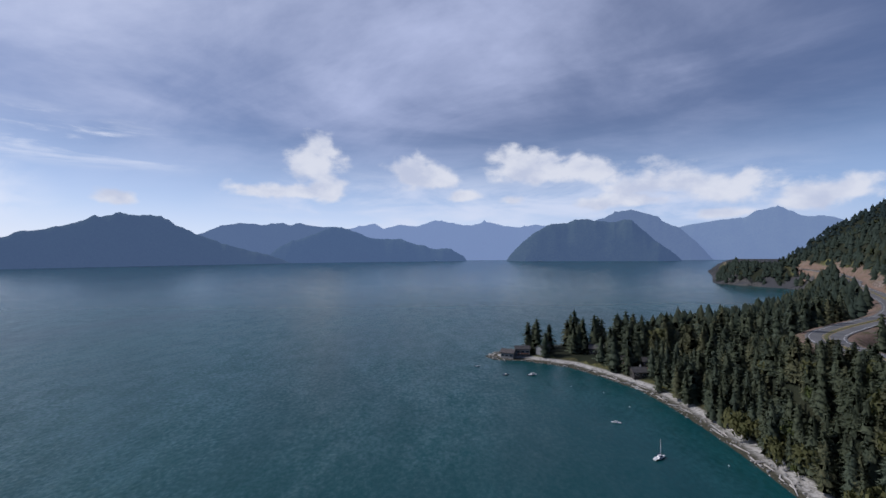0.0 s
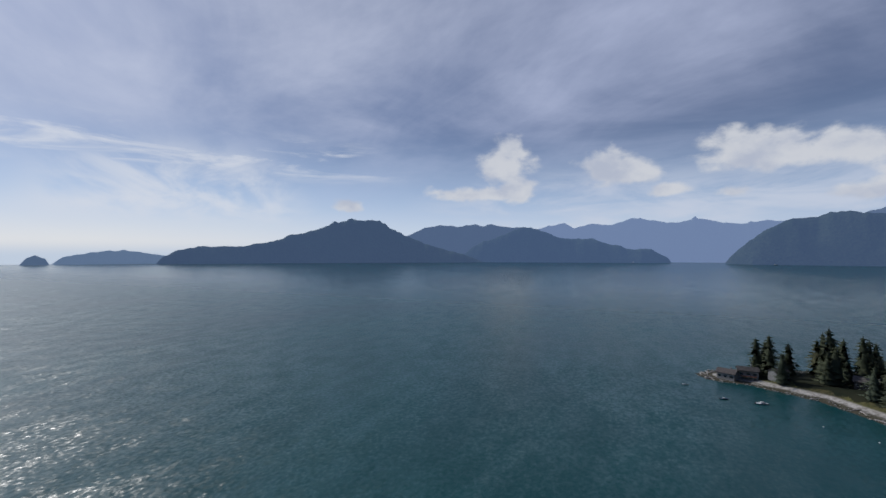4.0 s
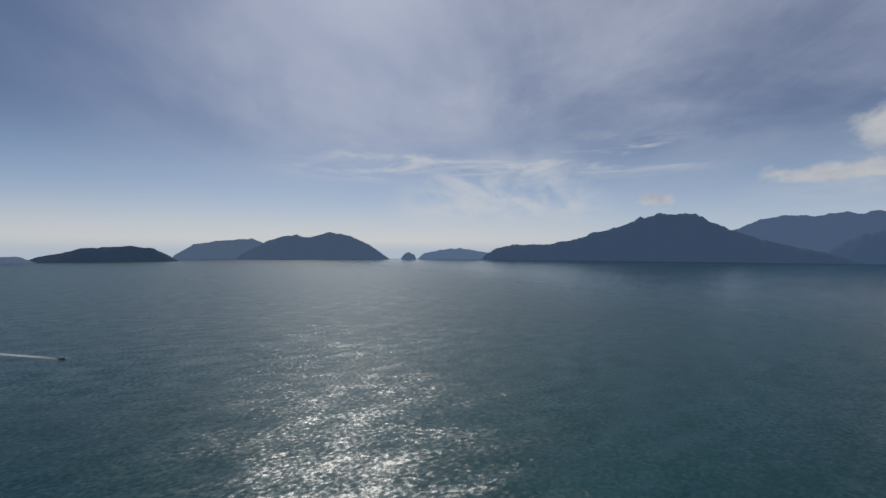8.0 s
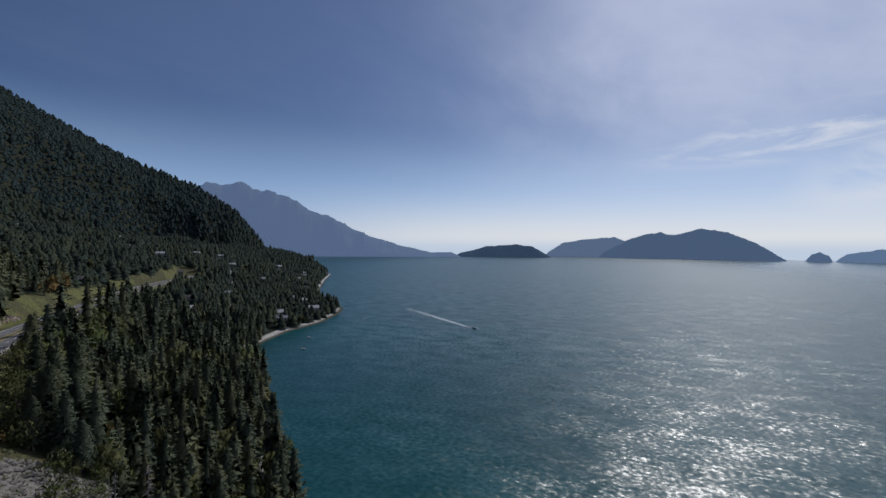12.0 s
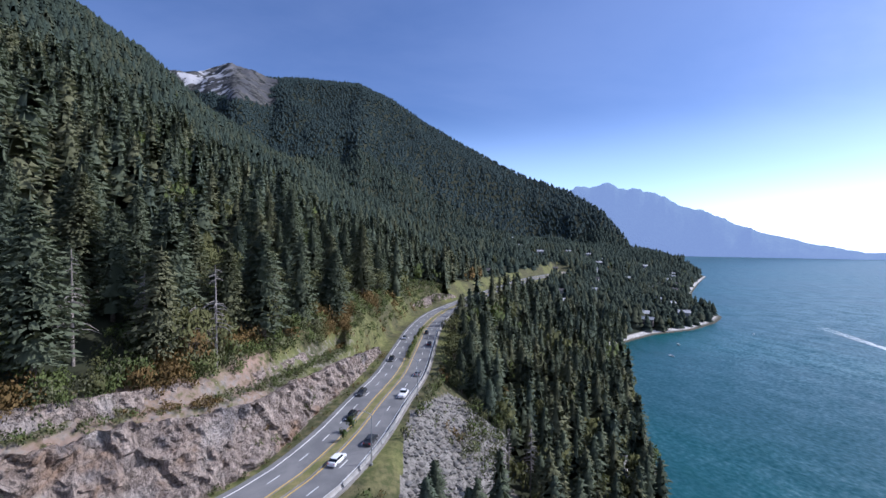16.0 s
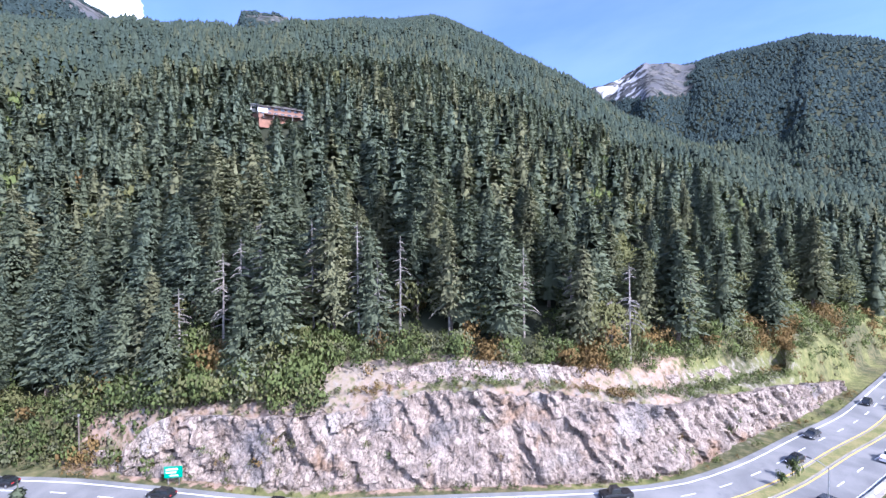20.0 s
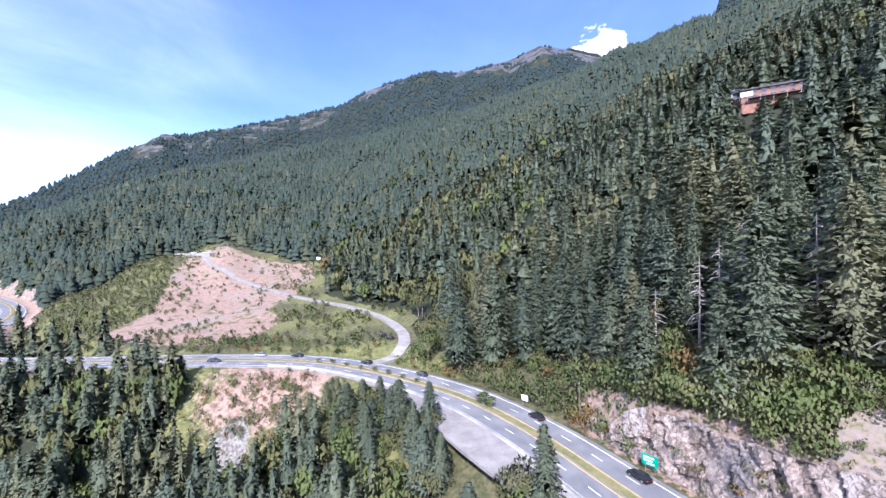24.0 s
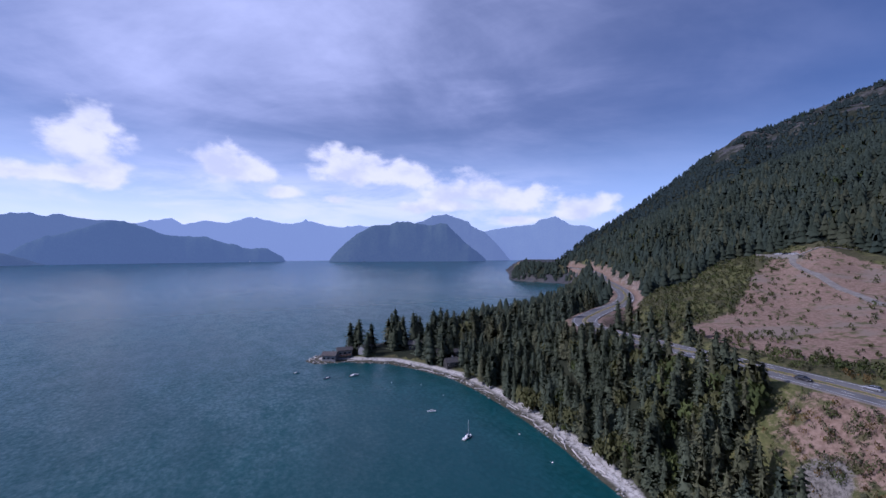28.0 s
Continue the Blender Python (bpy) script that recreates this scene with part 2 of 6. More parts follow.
def tube(bm, points, radii, sides=6):
    """A tapered tube along points."""
    rings = []
    for i, p in enumerate(points):
        p = Vector(p)
        d = (Vector(points[min(i + 1, len(points) - 1)]) - Vector(points[max(i - 1, 0)])).normalized()
        q = d.to_track_quat("Z", "Y")
        rings.append([bm.verts.new(p + q @ Vector((math.cos(a) * radii[i], math.sin(a) * radii[i], 0))) for a in [2 * math.pi * j / sides for j in range(sides)]])
    for a, b in zip(rings, rings[1:]):
        for j in range(sides):
            bm.faces.new((a[j], a[(j + 1) % sides], b[(j + 1) % sides], b[j]))
    bm.faces.new(rings[0][::-1])
    bm.faces.new(rings[-1])
    return bm


def hash2(i, j, seed):
    n = (i.astype(np.int64) * 374761393 + j.astype(np.int64) * 668265263 + seed * 1442695041) & 0x7FFFFFFF
    n = ((n ^ (n >> 13)) * 1274126177) & 0x7FFFFFFF
    return ((n ^ (n >> 16)) & 0xFFFF) / 65535.0


def vnoise(x, y, scale, seed=1, octaves=4):
    """Smooth value noise from -1 to 1; scale is the size of the largest lumps in metres."""
    total, amp, norm = 0.0, 1.0, 0.0
    for o in range(octaves):
        u, v = x / scale * 2**o + 17.3 * o, y / scale * 2**o - 9.1 * o
        i, j = np.floor(u), np.floor(v)
        f, g = u - i, v - j
        f, g = f * f * (3 - 2 * f), g * g * (3 - 2 * g)
        a, b, c, d = hash2(i, j, seed + o), hash2(i + 1, j, seed + o), hash2(i, j + 1, seed + o), hash2(i + 1, j + 1, seed + o)
        total = total + amp * (a + (b - a) * f + (c - a) * g + (a - b - c + d) * f * g)
        norm, amp = norm + amp, amp * 0.5
    return total / norm * 2 - 1


def smooth(x, lo, hi):
    t = np.clip((x - lo) / (hi - lo), 0, 1)
    return t * t * (3 - 2 * t)


def to_lines(x, y, line):
    """Distance to a polyline, the place along it, and the side (left positive)."""
    best, along, side = np.full(x.shape, 1e12), np.zeros(x.shape), np.zeros(x.shape)
    s0 = 0.0
    for (ax, ay), (bx, by) in zip(line, line[1:]):
        dx, dy = bx - ax, by - ay
        ln = math.hypot(dx, dy)
        t = np.clip(((x - ax) * dx + (y - ay) * dy) / ln**2, 0, 1)
        d2 = (x - ax - t * dx) ** 2 + (y - ay - t * dy) ** 2
        near = d2 < best
        best = np.where(near, d2, best)
        along = np.where(near, s0 + t * ln, along)
        side = np.where(near, dx * (y - ay) - dy * (x - ax), side)
        s0 += ln
    return np.sqrt(best), along, side


def inside(x, y, poly):
    hit = np.zeros(x.shape, bool)
    for (ax, ay), (bx, by) in zip(poly, poly[1:] + poly[:1]):
        if ay != by:
            hit ^= ((ay > y) != (by > y)) & (x < (bx - ax) * (y - ay) / (by - ay) + ax)
    return hit


def curve_through(points, step):
    """Catmull-Rom curve through points, resampled at even steps."""
    p = np.array([points[0]] + list(points) + [points[-1]], float)
    out = []
    for i in range(1, len(p) - 2):
        n = max(2, int(np.linalg.norm(p[i + 1] - p[i]) / step))
        for t in np.arange(n) / n:
            a, b, c, d = p[i - 1], p[i], p[i + 1], p[i + 2]
            out.append(0.5 * (2 * b + (c - a) * t + (2 * a - 5 * b + 4 * c - d) * t**2 + (3 * b - a - 3 * c + d) * t**3))
    out.append(p[-2])
    return np.array(out)


# ---- the plan: shore, highway, hills ----
SHORE_NORTH = [(3000, 4400), (1700, 2620), (1100, 1760), (850, 1335), (718, 1128), (705, 1080), (735, 1000), (760, 930), (742, 865), (600, 720),
               (450, 590), (330, 505), (220, 440), (140, 402), (73, 381), (45, 366), (33, 350), (36, 340), (42, 334), (63, 331), (91, 313), (107, 287),
               (119, 260), (123, 230), (124, 200), (123, 175), (121, 149), (118, 130), (116, 113), (113, 98)]
SHORE_SOUTH = [(90, 68), (45, 40), (0, 18), (-45, -15), (-100, -75), (-150, -130), (-205, -190), (-240, -228), (-257, -250), (-275, -272), (-300, -280),
               (-340, -291), (-395, -292), (-455, -310), (-500, -333), (-515, -352), (-560, -415), (-700, -522), (-900, -655), (-1095, -778), (-1150, -850),
               (-1300, -1010), (-1700, -1500), (-2700, -2700)]
SHORE = SHORE_NORTH + SHORE_SOUTH
LAND = SHORE + [(-2900, -4800), (4800, -4800), (4800, 4600)]
ROAD_PLAN = [(1000, 1500, 44), (880, 1120, 42), (760, 837, 40), (621, 644, 38), (563, 583, 37), (470, 460, 36), (402, 378, 35), (335, 318, 35), (263, 275, 35), (216, 240, 36),
             (191, 201, 38), (175, 150, 41), (167, 101, 43), (165, 69, 43), (160, 43, 43), (146, 18, 43), (121, -8.5, 43), (96, -23.5, 43), (73.5, -32.3, 43),
             (51, -41, 43), (26, -56, 43), (-1, -74, 43), (-15, -90, 43), (-28, -111, 43), (-41, -132, 43), (-57, -165, 43), (-75, -201, 43), (-100, -239, 43),
             (-140, -282, 43), (-198, -340, 43), (-300, -440, 42), (-480, -590, 38)]
ROAD = curve_through(ROAD_PLAN, 6.0)
ROAD_XY = [tuple(p[:2]) for p in ROAD]
ROAD_S = np.concatenate([[0], np.cumsum(np.hypot(*np.diff(ROAD[:, :2], axis=0).T))])
# bearing of the foot of the slope, its distance and height
FOOT = np.array([(100, 2300, 20), (115, 2000, 30), (125, 1500, 40), (132, 1200, 44), (138, 900, 46), (142, 700, 46), (146, 520, 46), (149.6, 420, 46),
                 (153, 345, 48), (158, 262, 50), (163, 208, 52), (168, 160, 55), (175, 122, 57), (185, 98, 58), (195, 86, 58), (208, 80, 58), (220, 82, 58),
                 (230, 86, 58), (240, 96, 55), (250, 124, 49), (260, 160, 46), (270, 180, 46), (280, 186, 45), (290, 198, 44), (301, 222, 43), (305, 248, 43),
                 (310, 330, 42), (313, 560, 42), (316, 720, 42), (318, 900, 42), (322, 1150, 44), (327, 1500, 44)])
# bearing, distance and elevation of the first crest
CREST_1 = np.array([(100, 2600, 0), (125, 1900, -1.5), (140, 1500, 0), (150, 1300, 1.0), (159.5, 1200, 2.0), (166.6, 1250, 5.2), (177, 1320, 9.5), (185.7, 1380, 14), (192, 1430, 17.8),
                    (200.7, 1500, 22.4), (206.4, 1530, 25.2), (210.4, 1550, 26.9), (216, 1550, 26.4), (221, 1550, 26.3), (227.5, 1520, 25.0), (234, 1480, 23.1),
                    (246, 1420, 21.2), (263, 1420, 17.0), (273, 1450, 14.7), (281, 1450, 13.2), (292, 1420, 10.6), (300, 1350, 8.4), (306, 1300, 5.8), (312, 1300, 3.5),
                    (318, 1350, 0.5), (323, 1380, -2), (328, 1500, -3.5)])
CREST_2 = np.array([(110, 1900, -4), (125.5, 1350, -4.2), (132, 1450, -1.8), (134, 1550, 1.0), (136.8, 1700, 4.2), (141, 2000, 6.6), (147, 2200, 8.6), (154.5, 2350, 12.2), (160, 2450, 15.0),
                    (164, 2500, 17.4), (168.5, 2600, 19.0), (176, 2700, 19.0), (179.5, 2750, 18.6), (183.6, 2800, 19.7), (188, 2800, 17.8), (192, 2800, 17.6),
                    (205, 2800, 17), (225, 2600, 20), (229, 2500, 25.3), (234.2, 2500, 25.3), (236, 2500, 20.5), (246, 2500, 21.4), (251, 2500, 23.0), (254.6, 2500, 23.8), (258.6, 2500, 22.5),
                    (265, 2480, 21.5)])
CREST_2B = np.array([(270.7, 2450, 21.3), (277, 2400, 19.4), (281, 2380, 17.2), (287.5, 2300, 15.4), (295, 2250, 13.4), (298.6, 2200, 12.3), (301, 2150, 12.3), (302.7, 2100, 11.2),
                     (306, 2050, 9.2), (309.4, 1950, 6.9), (312.9, 1850, 4.8), (317.7, 1700, 2.0), (321.9, 1500, -1.2), (325.5, 1400, -2.6), (327.5, 1360, -4.2), (335, 1500, -6)])
CREST_2 = np.vstack([CREST_2, CREST_2B])
# the cleared spur above the highway
CLEARING = [(172, 20), (181, 68), (184, 105), (200, 148), (212, 172), (250, 232), (283, 262), (356, 292), (441, 292), (478, 250), (470, 190), (405, 100), (350, 84),
            (290, 68), (250, 34), (222, 8), (190, 0), (176, 4)]
SOIL = [(188, 96), (196, 128), (216, 164), (271, 171), (330, 196), (380, 222), (432, 238), (462, 232), (440, 190), (405, 108), (352, 92), (296, 92), (258, 96), (236, 78), (206, 82)]
SCREE = [(-34, -101), (-42, -108), (-52, -118), (-58, -116), (-68, -108), (-70, -96), (-58, -88), (-46, -79), (-33, -70), (-22, -71), (-28, -88)]
# houses: the long lodge on the knoll, the point to the north, the village to the south
LODGE = (214, -181)
POINT_HOMES = [(52, 343), (64, 347), (80, 343), (149, 326), (141, 291), (152, 300), (132, 304), (120, 334), (166, 312), (252, 386), (128, 280), (205, 372)]


def bearing(x, y):
    return np.degrees(np.arctan2(-x, y)) % 360


def road_at(x, y):
    d, s, side = to_lines(x, y, ROAD_XY)
    return d, s, np.interp(s, ROAD_S, ROAD[:, 2]), side


def height(x, y):
    """The height of the ground over the sea."""
    x, y = np.asarray(x, float), np.asarray(y, float)
    a, r = bearing(x, y), np.hypot(x, y)
    ds, _, _ = to_lines(x, y, SHORE)
    land = inside(x, y, LAND)
    rf, zf = np.interp(a, FOOT[:, 0], FOOT[:, 1]), np.interp(a, FOOT[:, 0], FOOT[:, 2])
    rf = np.where(a > 327, 1500 + (a - 327) * 60, rf)
    # between the shore and the foot of the hill
    t = ds / (ds + np.maximum(rf - r, 0) * 0.8 + 1e-6)
    low = zf * np.clip(t, 0, 1) ** 0.9 + np.minimum(3.5, 0.3 * np.maximum(ds - 9, 0))
    cliff = 1 + 6 * ((a > 316) & (r > 1000))
    low = np.minimum(low, 0.24 * cliff * ds + np.maximum(ds - 4.5, 0) * 0.85)
    low = np.minimum(low, np.maximum(zf, 4))
    # the hill
    r1, z1 = np.interp(a, CREST_1[:, 0], CREST_1[:, 1]), np.interp(a, CREST_1[:, 0], CREST_1[:, 2])
    z1 = EYE + r1 * np.tan(np.radians(z1 * np.interp(z1, [13, 20, 27], [1.08, 1.06, 1.035]))) - 8
    power = 1.02 + 0.42 * smooth(a, 262, 285)
    s = np.clip((r - rf) / (r1 - rf), 0, 1)
    hill = zf + (np.maximum(z1, zf) - zf) * s**power
    hill = np.where(r > r1, np.maximum(z1, zf) - 0.45 * (r - r1), hill)
    lumps = vnoise(x, y, 260, 3) * np.clip((r - rf) / 600, 0, 1) * 26 + vnoise(x, y, 60, 8) * np.clip((r - rf) / 300, 0, 1) * 5
    # gullies and spurs running down the slope
    spurs = 1 - 2.4 * np.abs(vnoise(a * 17, r * 0.3 + 900, 210, 15, 3))
    hill = hill + (lumps + spurs * 24 * smooth(s, 0.08, 0.4)) * (1 - smooth(s, 0.8, 1.0))
    r2, z2 = np.interp(a, CREST_2[:, 0], CREST_2[:, 1]), np.interp(a, CREST_2[:, 0], CREST_2[:, 2])
    z2 = EYE + r2 * np.tan(np.radians(z2 * np.interp(z2, [13, 20, 27], [1.08, 1.06, 1.035]))) - 8
    fall = np.where(r < r2, 0.62, 0.5) * np.abs(r - r2)
    crag = smooth(a, 177, 181) * (1 - smooth(a, 191, 194)) * smooth(fall, 260, 90)
    massif = z2 - fall * (1 - 0.25 * np.exp(-fall / 160)) + vnoise(x, y, 340, 5) * 45 * smooth(fall, 5, 200)
    massif = massif + (1 - 2.4 * np.abs(vnoise(a * 42, r * 0.3, 300, 19, 4))) * 42 * smooth(fall, 15, 220)
    massif = massif + crag * (0.5 - np.abs(vnoise(x, y, 150, 33, 5)) * 2.0) * 55 * smooth(fall, -5, 60)
    z = np.where(r > rf, np.maximum(hill, np.where(r > rf + 60, massif - 90 * (1 - smooth(r, rf + 60, rf + 420)), -99)), low)
    z = np.where(r > rf, np.maximum(z, np.minimum(zf, 8)), z)
    z = np.minimum(z, 0.24 * cliff * ds + np.maximum(ds - 4.5, 0) * 0.95 + np.maximum(ds - 60, 0) * 3)
    z = z + vnoise(x, y, 14, 11, 3) * np.clip((ds - 8) / 30, 0, 1) * 0.5
    # cut and fill for the highway
    d, _, zr, road_side = road_at(x, y)
    near = d < 90
    sheer = smooth(a, 160, 166) * (1 - smooth(a, 246, 252))
    cut = zr - 0.35 + np.maximum(d - 14.5 + 0.2 * sheer, 0) * (1.5 + 1.9 * sheer)
    fill = zr - 0.35 - np.maximum(d - 12.0, 0) * 0.72
    # terrace over the blasted face
    top = zr + np.interp(a, [170, 176, 181, 187, 194, 204, 217, 230, 240, 247], [7, 8.4, 9.8, 11.4, 13.0, 14.6, 13.5, 11.8, 9.8, 9.5])
    shelf = (road_side > 0) & (a > 170) & (a < 243)
    cut = np.where(shelf, np.minimum(cut, top + 0.06 * np.maximum(d - 14.5, 0) + np.maximum(d - 21.2, 0) * 1.45), cut)
    z = np.where(near, np.clip(z, np.where(d < 34, fill, -99), cut), z)
    z = np.where(d > 12, np.minimum(z, 0.24 * ds + np.maximum(ds - 4.5, 0) * 0.95), z)
    return np.where(land, z, -np.minimum(0.16 * ds, 14) - 0.02 * np.minimum(ds, 300))


def crag_share(x, y, z):
    """Share of bare rock on the high southern summit."""
    a, r = bearing(x, y), np.hypot(x, y)
    e = np.degrees(np.arctan2(z - EYE, r))
    return smooth(a + vnoise(x, y, 90, 77) * 1.5, 178.5, 180) * (1 - smooth(a, 192, 194)) * smooth(e + vnoise(x, y, 120, 78) * 1.2, 16.4, 17.6) * (r > 2000)


def crest_rock(x, y):
    """Share of bare rock along the high northern ridge."""
    a, r = bearing(x, y), np.hypot(x, y)
    r2 = np.interp(a, CREST_2[:, 0], CREST_2[:, 1])
    return smooth(a, 247, 252) * (1 - smooth(a, 303, 305)) * smooth(r, r2 - 420, r2 - 160)


def village_sites(count):
    """House sites among the trees south along the shore."""
    pick = random.Random(12)
    out = [(-354, -312), (-352, -378), (-372, -330), (-430, -330), (-498, -456), (-454, -589), (-470, -380)]
    while len(out) < count:
        a, r = radians(pick.uniform(127, 156)), pick.uniform(460, 1180)
        x, y = -math.sin(a) * r, math.cos(a) * r
        X, Y = np.array([x]), np.array([y])
        if inside(X, Y, LAND)[0] and to_lines(X, Y, SHORE)[0][0] > 18 and road_at(X, Y)[0][0] > 24 and all(math.hypot(x - p, y - q) > 27 for p, q in out):
            out.append((x, y))
    return out


VILLAGE = village_sites(48)
HOMES = [LODGE] + POINT_HOMES + VILLAGE


def ground_at(x, y):
    return float(height(np.array([x]), np.array([y]))[0])


# ---- ground, sea ----
def cover(k, name):
    node = k.n("ShaderNodeAttribute")
    node.attribute_name = name
    return node.outputs["Fac"]


def ground_mat(k):
    geo = k.n("ShaderNodeNewGeometry")
    pos = geo.outputs["Position"]
    z = k.n("ShaderNodeSeparateXYZ", Vector=pos).outputs[2]
    n1, n2, n3 = k.noise(pos, 0.03, 5.0, 0.6), k.noise(pos, 0.6, 5.0, 0.65), k.noise(pos, 0.006, 3.0, 0.5)
    soil = k.mix(k.ramp(n2, 0.35, 0.7), (0.045, 0.05, 0.022), (0.12, 0.105, 0.055))
    grass = k.mix(k.ramp(n2, 0.3, 0.7), (0.075, 0.086, 0.028), (0.165, 0.156, 0.062))
    low = k.mix(k.ramp(n1, 0.42, 0.58), soil, grass)
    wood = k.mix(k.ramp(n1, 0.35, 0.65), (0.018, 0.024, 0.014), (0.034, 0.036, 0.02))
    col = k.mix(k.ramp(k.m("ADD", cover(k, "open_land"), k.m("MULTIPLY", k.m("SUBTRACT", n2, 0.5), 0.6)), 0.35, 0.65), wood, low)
    ragged = k.m("MULTIPLY", k.m("SUBTRACT", n2, 0.5), 0.9)
    bare = k.mix(k.ramp(n2, 0.3, 0.65), (0.155, 0.102, 0.074), (0.28, 0.198, 0.15))
    bare = k.mix(k.ramp(n1, 0.5, 0.62), bare, (0.22, 0.175, 0.138))
    bare = k.mix(k.ramp(k.noise(pos, 0.16, 4.0, 0.6), 0.53, 0.66), bare, (0.105, 0.1, 0.045))
    col = k.mix(k.ramp(k.m("ADD", cover(k, "bare_soil"), ragged), 0.3, 0.55), col, bare)
    stony = k.mix(k.ramp(k.noise(pos, 0.9, 4.0, 0.8), 0.35, 0.62), (0.085, 0.078, 0.068), (0.22, 0.205, 0.18))
    col = k.mix(k.ramp(k.m("ADD", cover(k, "stones"), ragged), 0.3, 0.55), col, stony)
    crag = k.mix(k.ramp(k.noise(k.v("MULTIPLY", pos, (1.0, 1.0, 0.3)), 0.022, 6.0, 0.75), 0.42, 0.58), (0.016, 0.018, 0.018), (0.1, 0.096, 0.09))
    snow = k.mix(k.ramp(k.noise(k.v("ADD", pos, (40.0, 9.0, 3.0)), 0.014, 4.0, 0.6), 0.5, 0.56), crag, k.mix(cover(k, "pale_scree"), (0.07, 0.07, 0.075), (0.42, 0.41, 0.41)))
    col = k.mix(k.ramp(k.m("ADD", cover(k, "high_rock"), k.m("MULTIPLY", k.m("SUBTRACT", n1, 0.5), 1.4)), 0.35, 0.6), col, snow)
    sand = k.mix(k.ramp(n2, 0.36, 0.58), (0.25, 0.235, 0.21), (0.52, 0.5, 0.465))
    wet = k.mix(k.ramp(n2, 0.3, 0.7), (0.05, 0.05, 0.035), (0.11, 0.1, 0.07))
    beach = k.mix(k.ramp(z, 0.25, 0.7), wet, sand)
    col = k.mix(k.ramp(k.m("ADD", k.m("MULTIPLY_ADD", cover(k, "high_rock"), 4.0, z), k.m("MULTIPLY", k.m("SUBTRACT", n2, 0.5), 1.2)), 1.3, 2.0), beach, col)
    return principled(k, col, 0.95, bump(k, n2, 0.6, 0.25), 0.0, 0.15)


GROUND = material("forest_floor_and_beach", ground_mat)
az = np.concatenate([np.arange(2, 108, 2.0), np.arange(108, 362, 0.42)])
rad = [10.0]
while rad[-1] < 3300:
    rad.append(rad[-1] * (1.045 if rad[-1] < 62 else 1.018 if rad[-1] < 700 else 1.026 if rad[-1] < 1500 else 1.015))
rad = np.array(rad + [3700, 4200, 4900])
AA, RR = np.meshgrid(np.radians(az), rad)
GX, GY = -np.sin(AA) * RR, np.cos(AA) * RR
GZ = height(GX, GY)
GZ = np.where(RR > 3300, np.minimum(GZ, 60), GZ)
nr, na = GZ.shape
verts = np.concatenate([np.stack([GX, GY, GZ], -1).reshape(-1, 3), [[0, 0, ground_at(0.1, 0.1)]]])
idx = np.arange(nr * na).reshape(nr, na)
nxt = np.roll(idx, -1, axis=1)
quads = np.stack([idx[:-1], nxt[:-1], nxt[1:], idx[1:]], -1).reshape(-1, 4)
ground_me = mesh_arrays("ground", verts, quads, [GROUND], smooth=True)
fx, fy, fz = verts[:, 0], verts[:, 1], verts[:, 2]
fa, fr = bearing(fx, fy), np.hypot(fx, fy)
covers = {
    "bare_soil": np.maximum.reduce([(road_at(fx, fy)[0] < 25) * smooth(fa, 306, 309) * (1 - smooth(fa, 325, 328)) * 0.8, (road_at(fx, fy)[3] > 0) * (road_at(fx, fy)[0] > 10) * (road_at(fx, fy)[0] < 27) * smooth(fa, 174, 182) * (1 - smooth(fa, 248, 256)) * 0.52, inside(fx, fy, SOIL) * 1.0, np.exp(-(((fx - 146) / 16) ** 2) - (((fy - 52) / 26) ** 2)) * 1.0]),
    "open_land": np.maximum.reduce([inside(fx, fy, CLEARING) * 1.0, (road_at(fx, fy)[0] < 27) * 1.0, 1.0 * (np.hypot((fx - 140) / 26, (fy - 56) / 32) < 1), 1.0 * (np.hypot((fx - 98) / 28, (fy + 12) / 12) < 1),
                                    1.0 * ((to_lines(fx, fy, SHORE)[0] < 16) & (fy > 210) & (fx < 175))]),
    "stones": np.maximum.reduce([(road_at(fx, fy)[3] > 0) * (road_at(fx, fy)[0] > 11) * (road_at(fx, fy)[0] < 24) * smooth(fa, 166, 170) * (1 - smooth(fa, 247, 251)) * 0.36, inside(fx, fy, SCREE) * 1.0, np.exp(-(((fx - 129) / 7) ** 2) - (((fy - 60) / 6) ** 2)) * 1.2]),
    "pale_scree": smooth(fa, 183, 185) * (1 - smooth(fa, 191, 193)) * (fr > 2000),
    "high_rock": ((fa > 316) & (fr > 1000) & (fz < 22)) * 0.9 + smooth(fz, 820, 1080) * (fr > 1900) * np.where((fa > 140) & (fa < 176), 0.2, np.where(fa > 236, 0.72, 0.5)) + crag_share(fx, fy, fz) + 0.5 * crest_rock(fx, fy),
}
for cover_name, values in covers.items():
    ground_me.attributes.new(cover_name, "FLOAT", "POINT").data.foreach_set("value", values.astype(np.float32))
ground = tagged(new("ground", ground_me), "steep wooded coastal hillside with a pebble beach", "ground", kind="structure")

sea_r = np.array([0.5, 60, 150, 300, 600, 1200, 2400, 4930])
sa, sr = np.meshgrid(np.radians(np.arange(0, 360, 3.0)), sea_r)
sv = np.stack([np.sin(sa) * sr, np.cos(sa) * sr, np.zeros_like(sa)], -1).reshape(-1, 3)
si = np.arange(sa.size).reshape(sa.shape)
sn = np.roll(si, -1, axis=1)
sq = np.stack([si[:-1], si[1:], sn[1:], sn[:-1]], -1).reshape(-1, 4)
sea = tagged(new("water", mesh_arrays("water", sv, sq, [WATER], smooth=True)), "calm teal sea water with small ripples", "water", kind="structure")


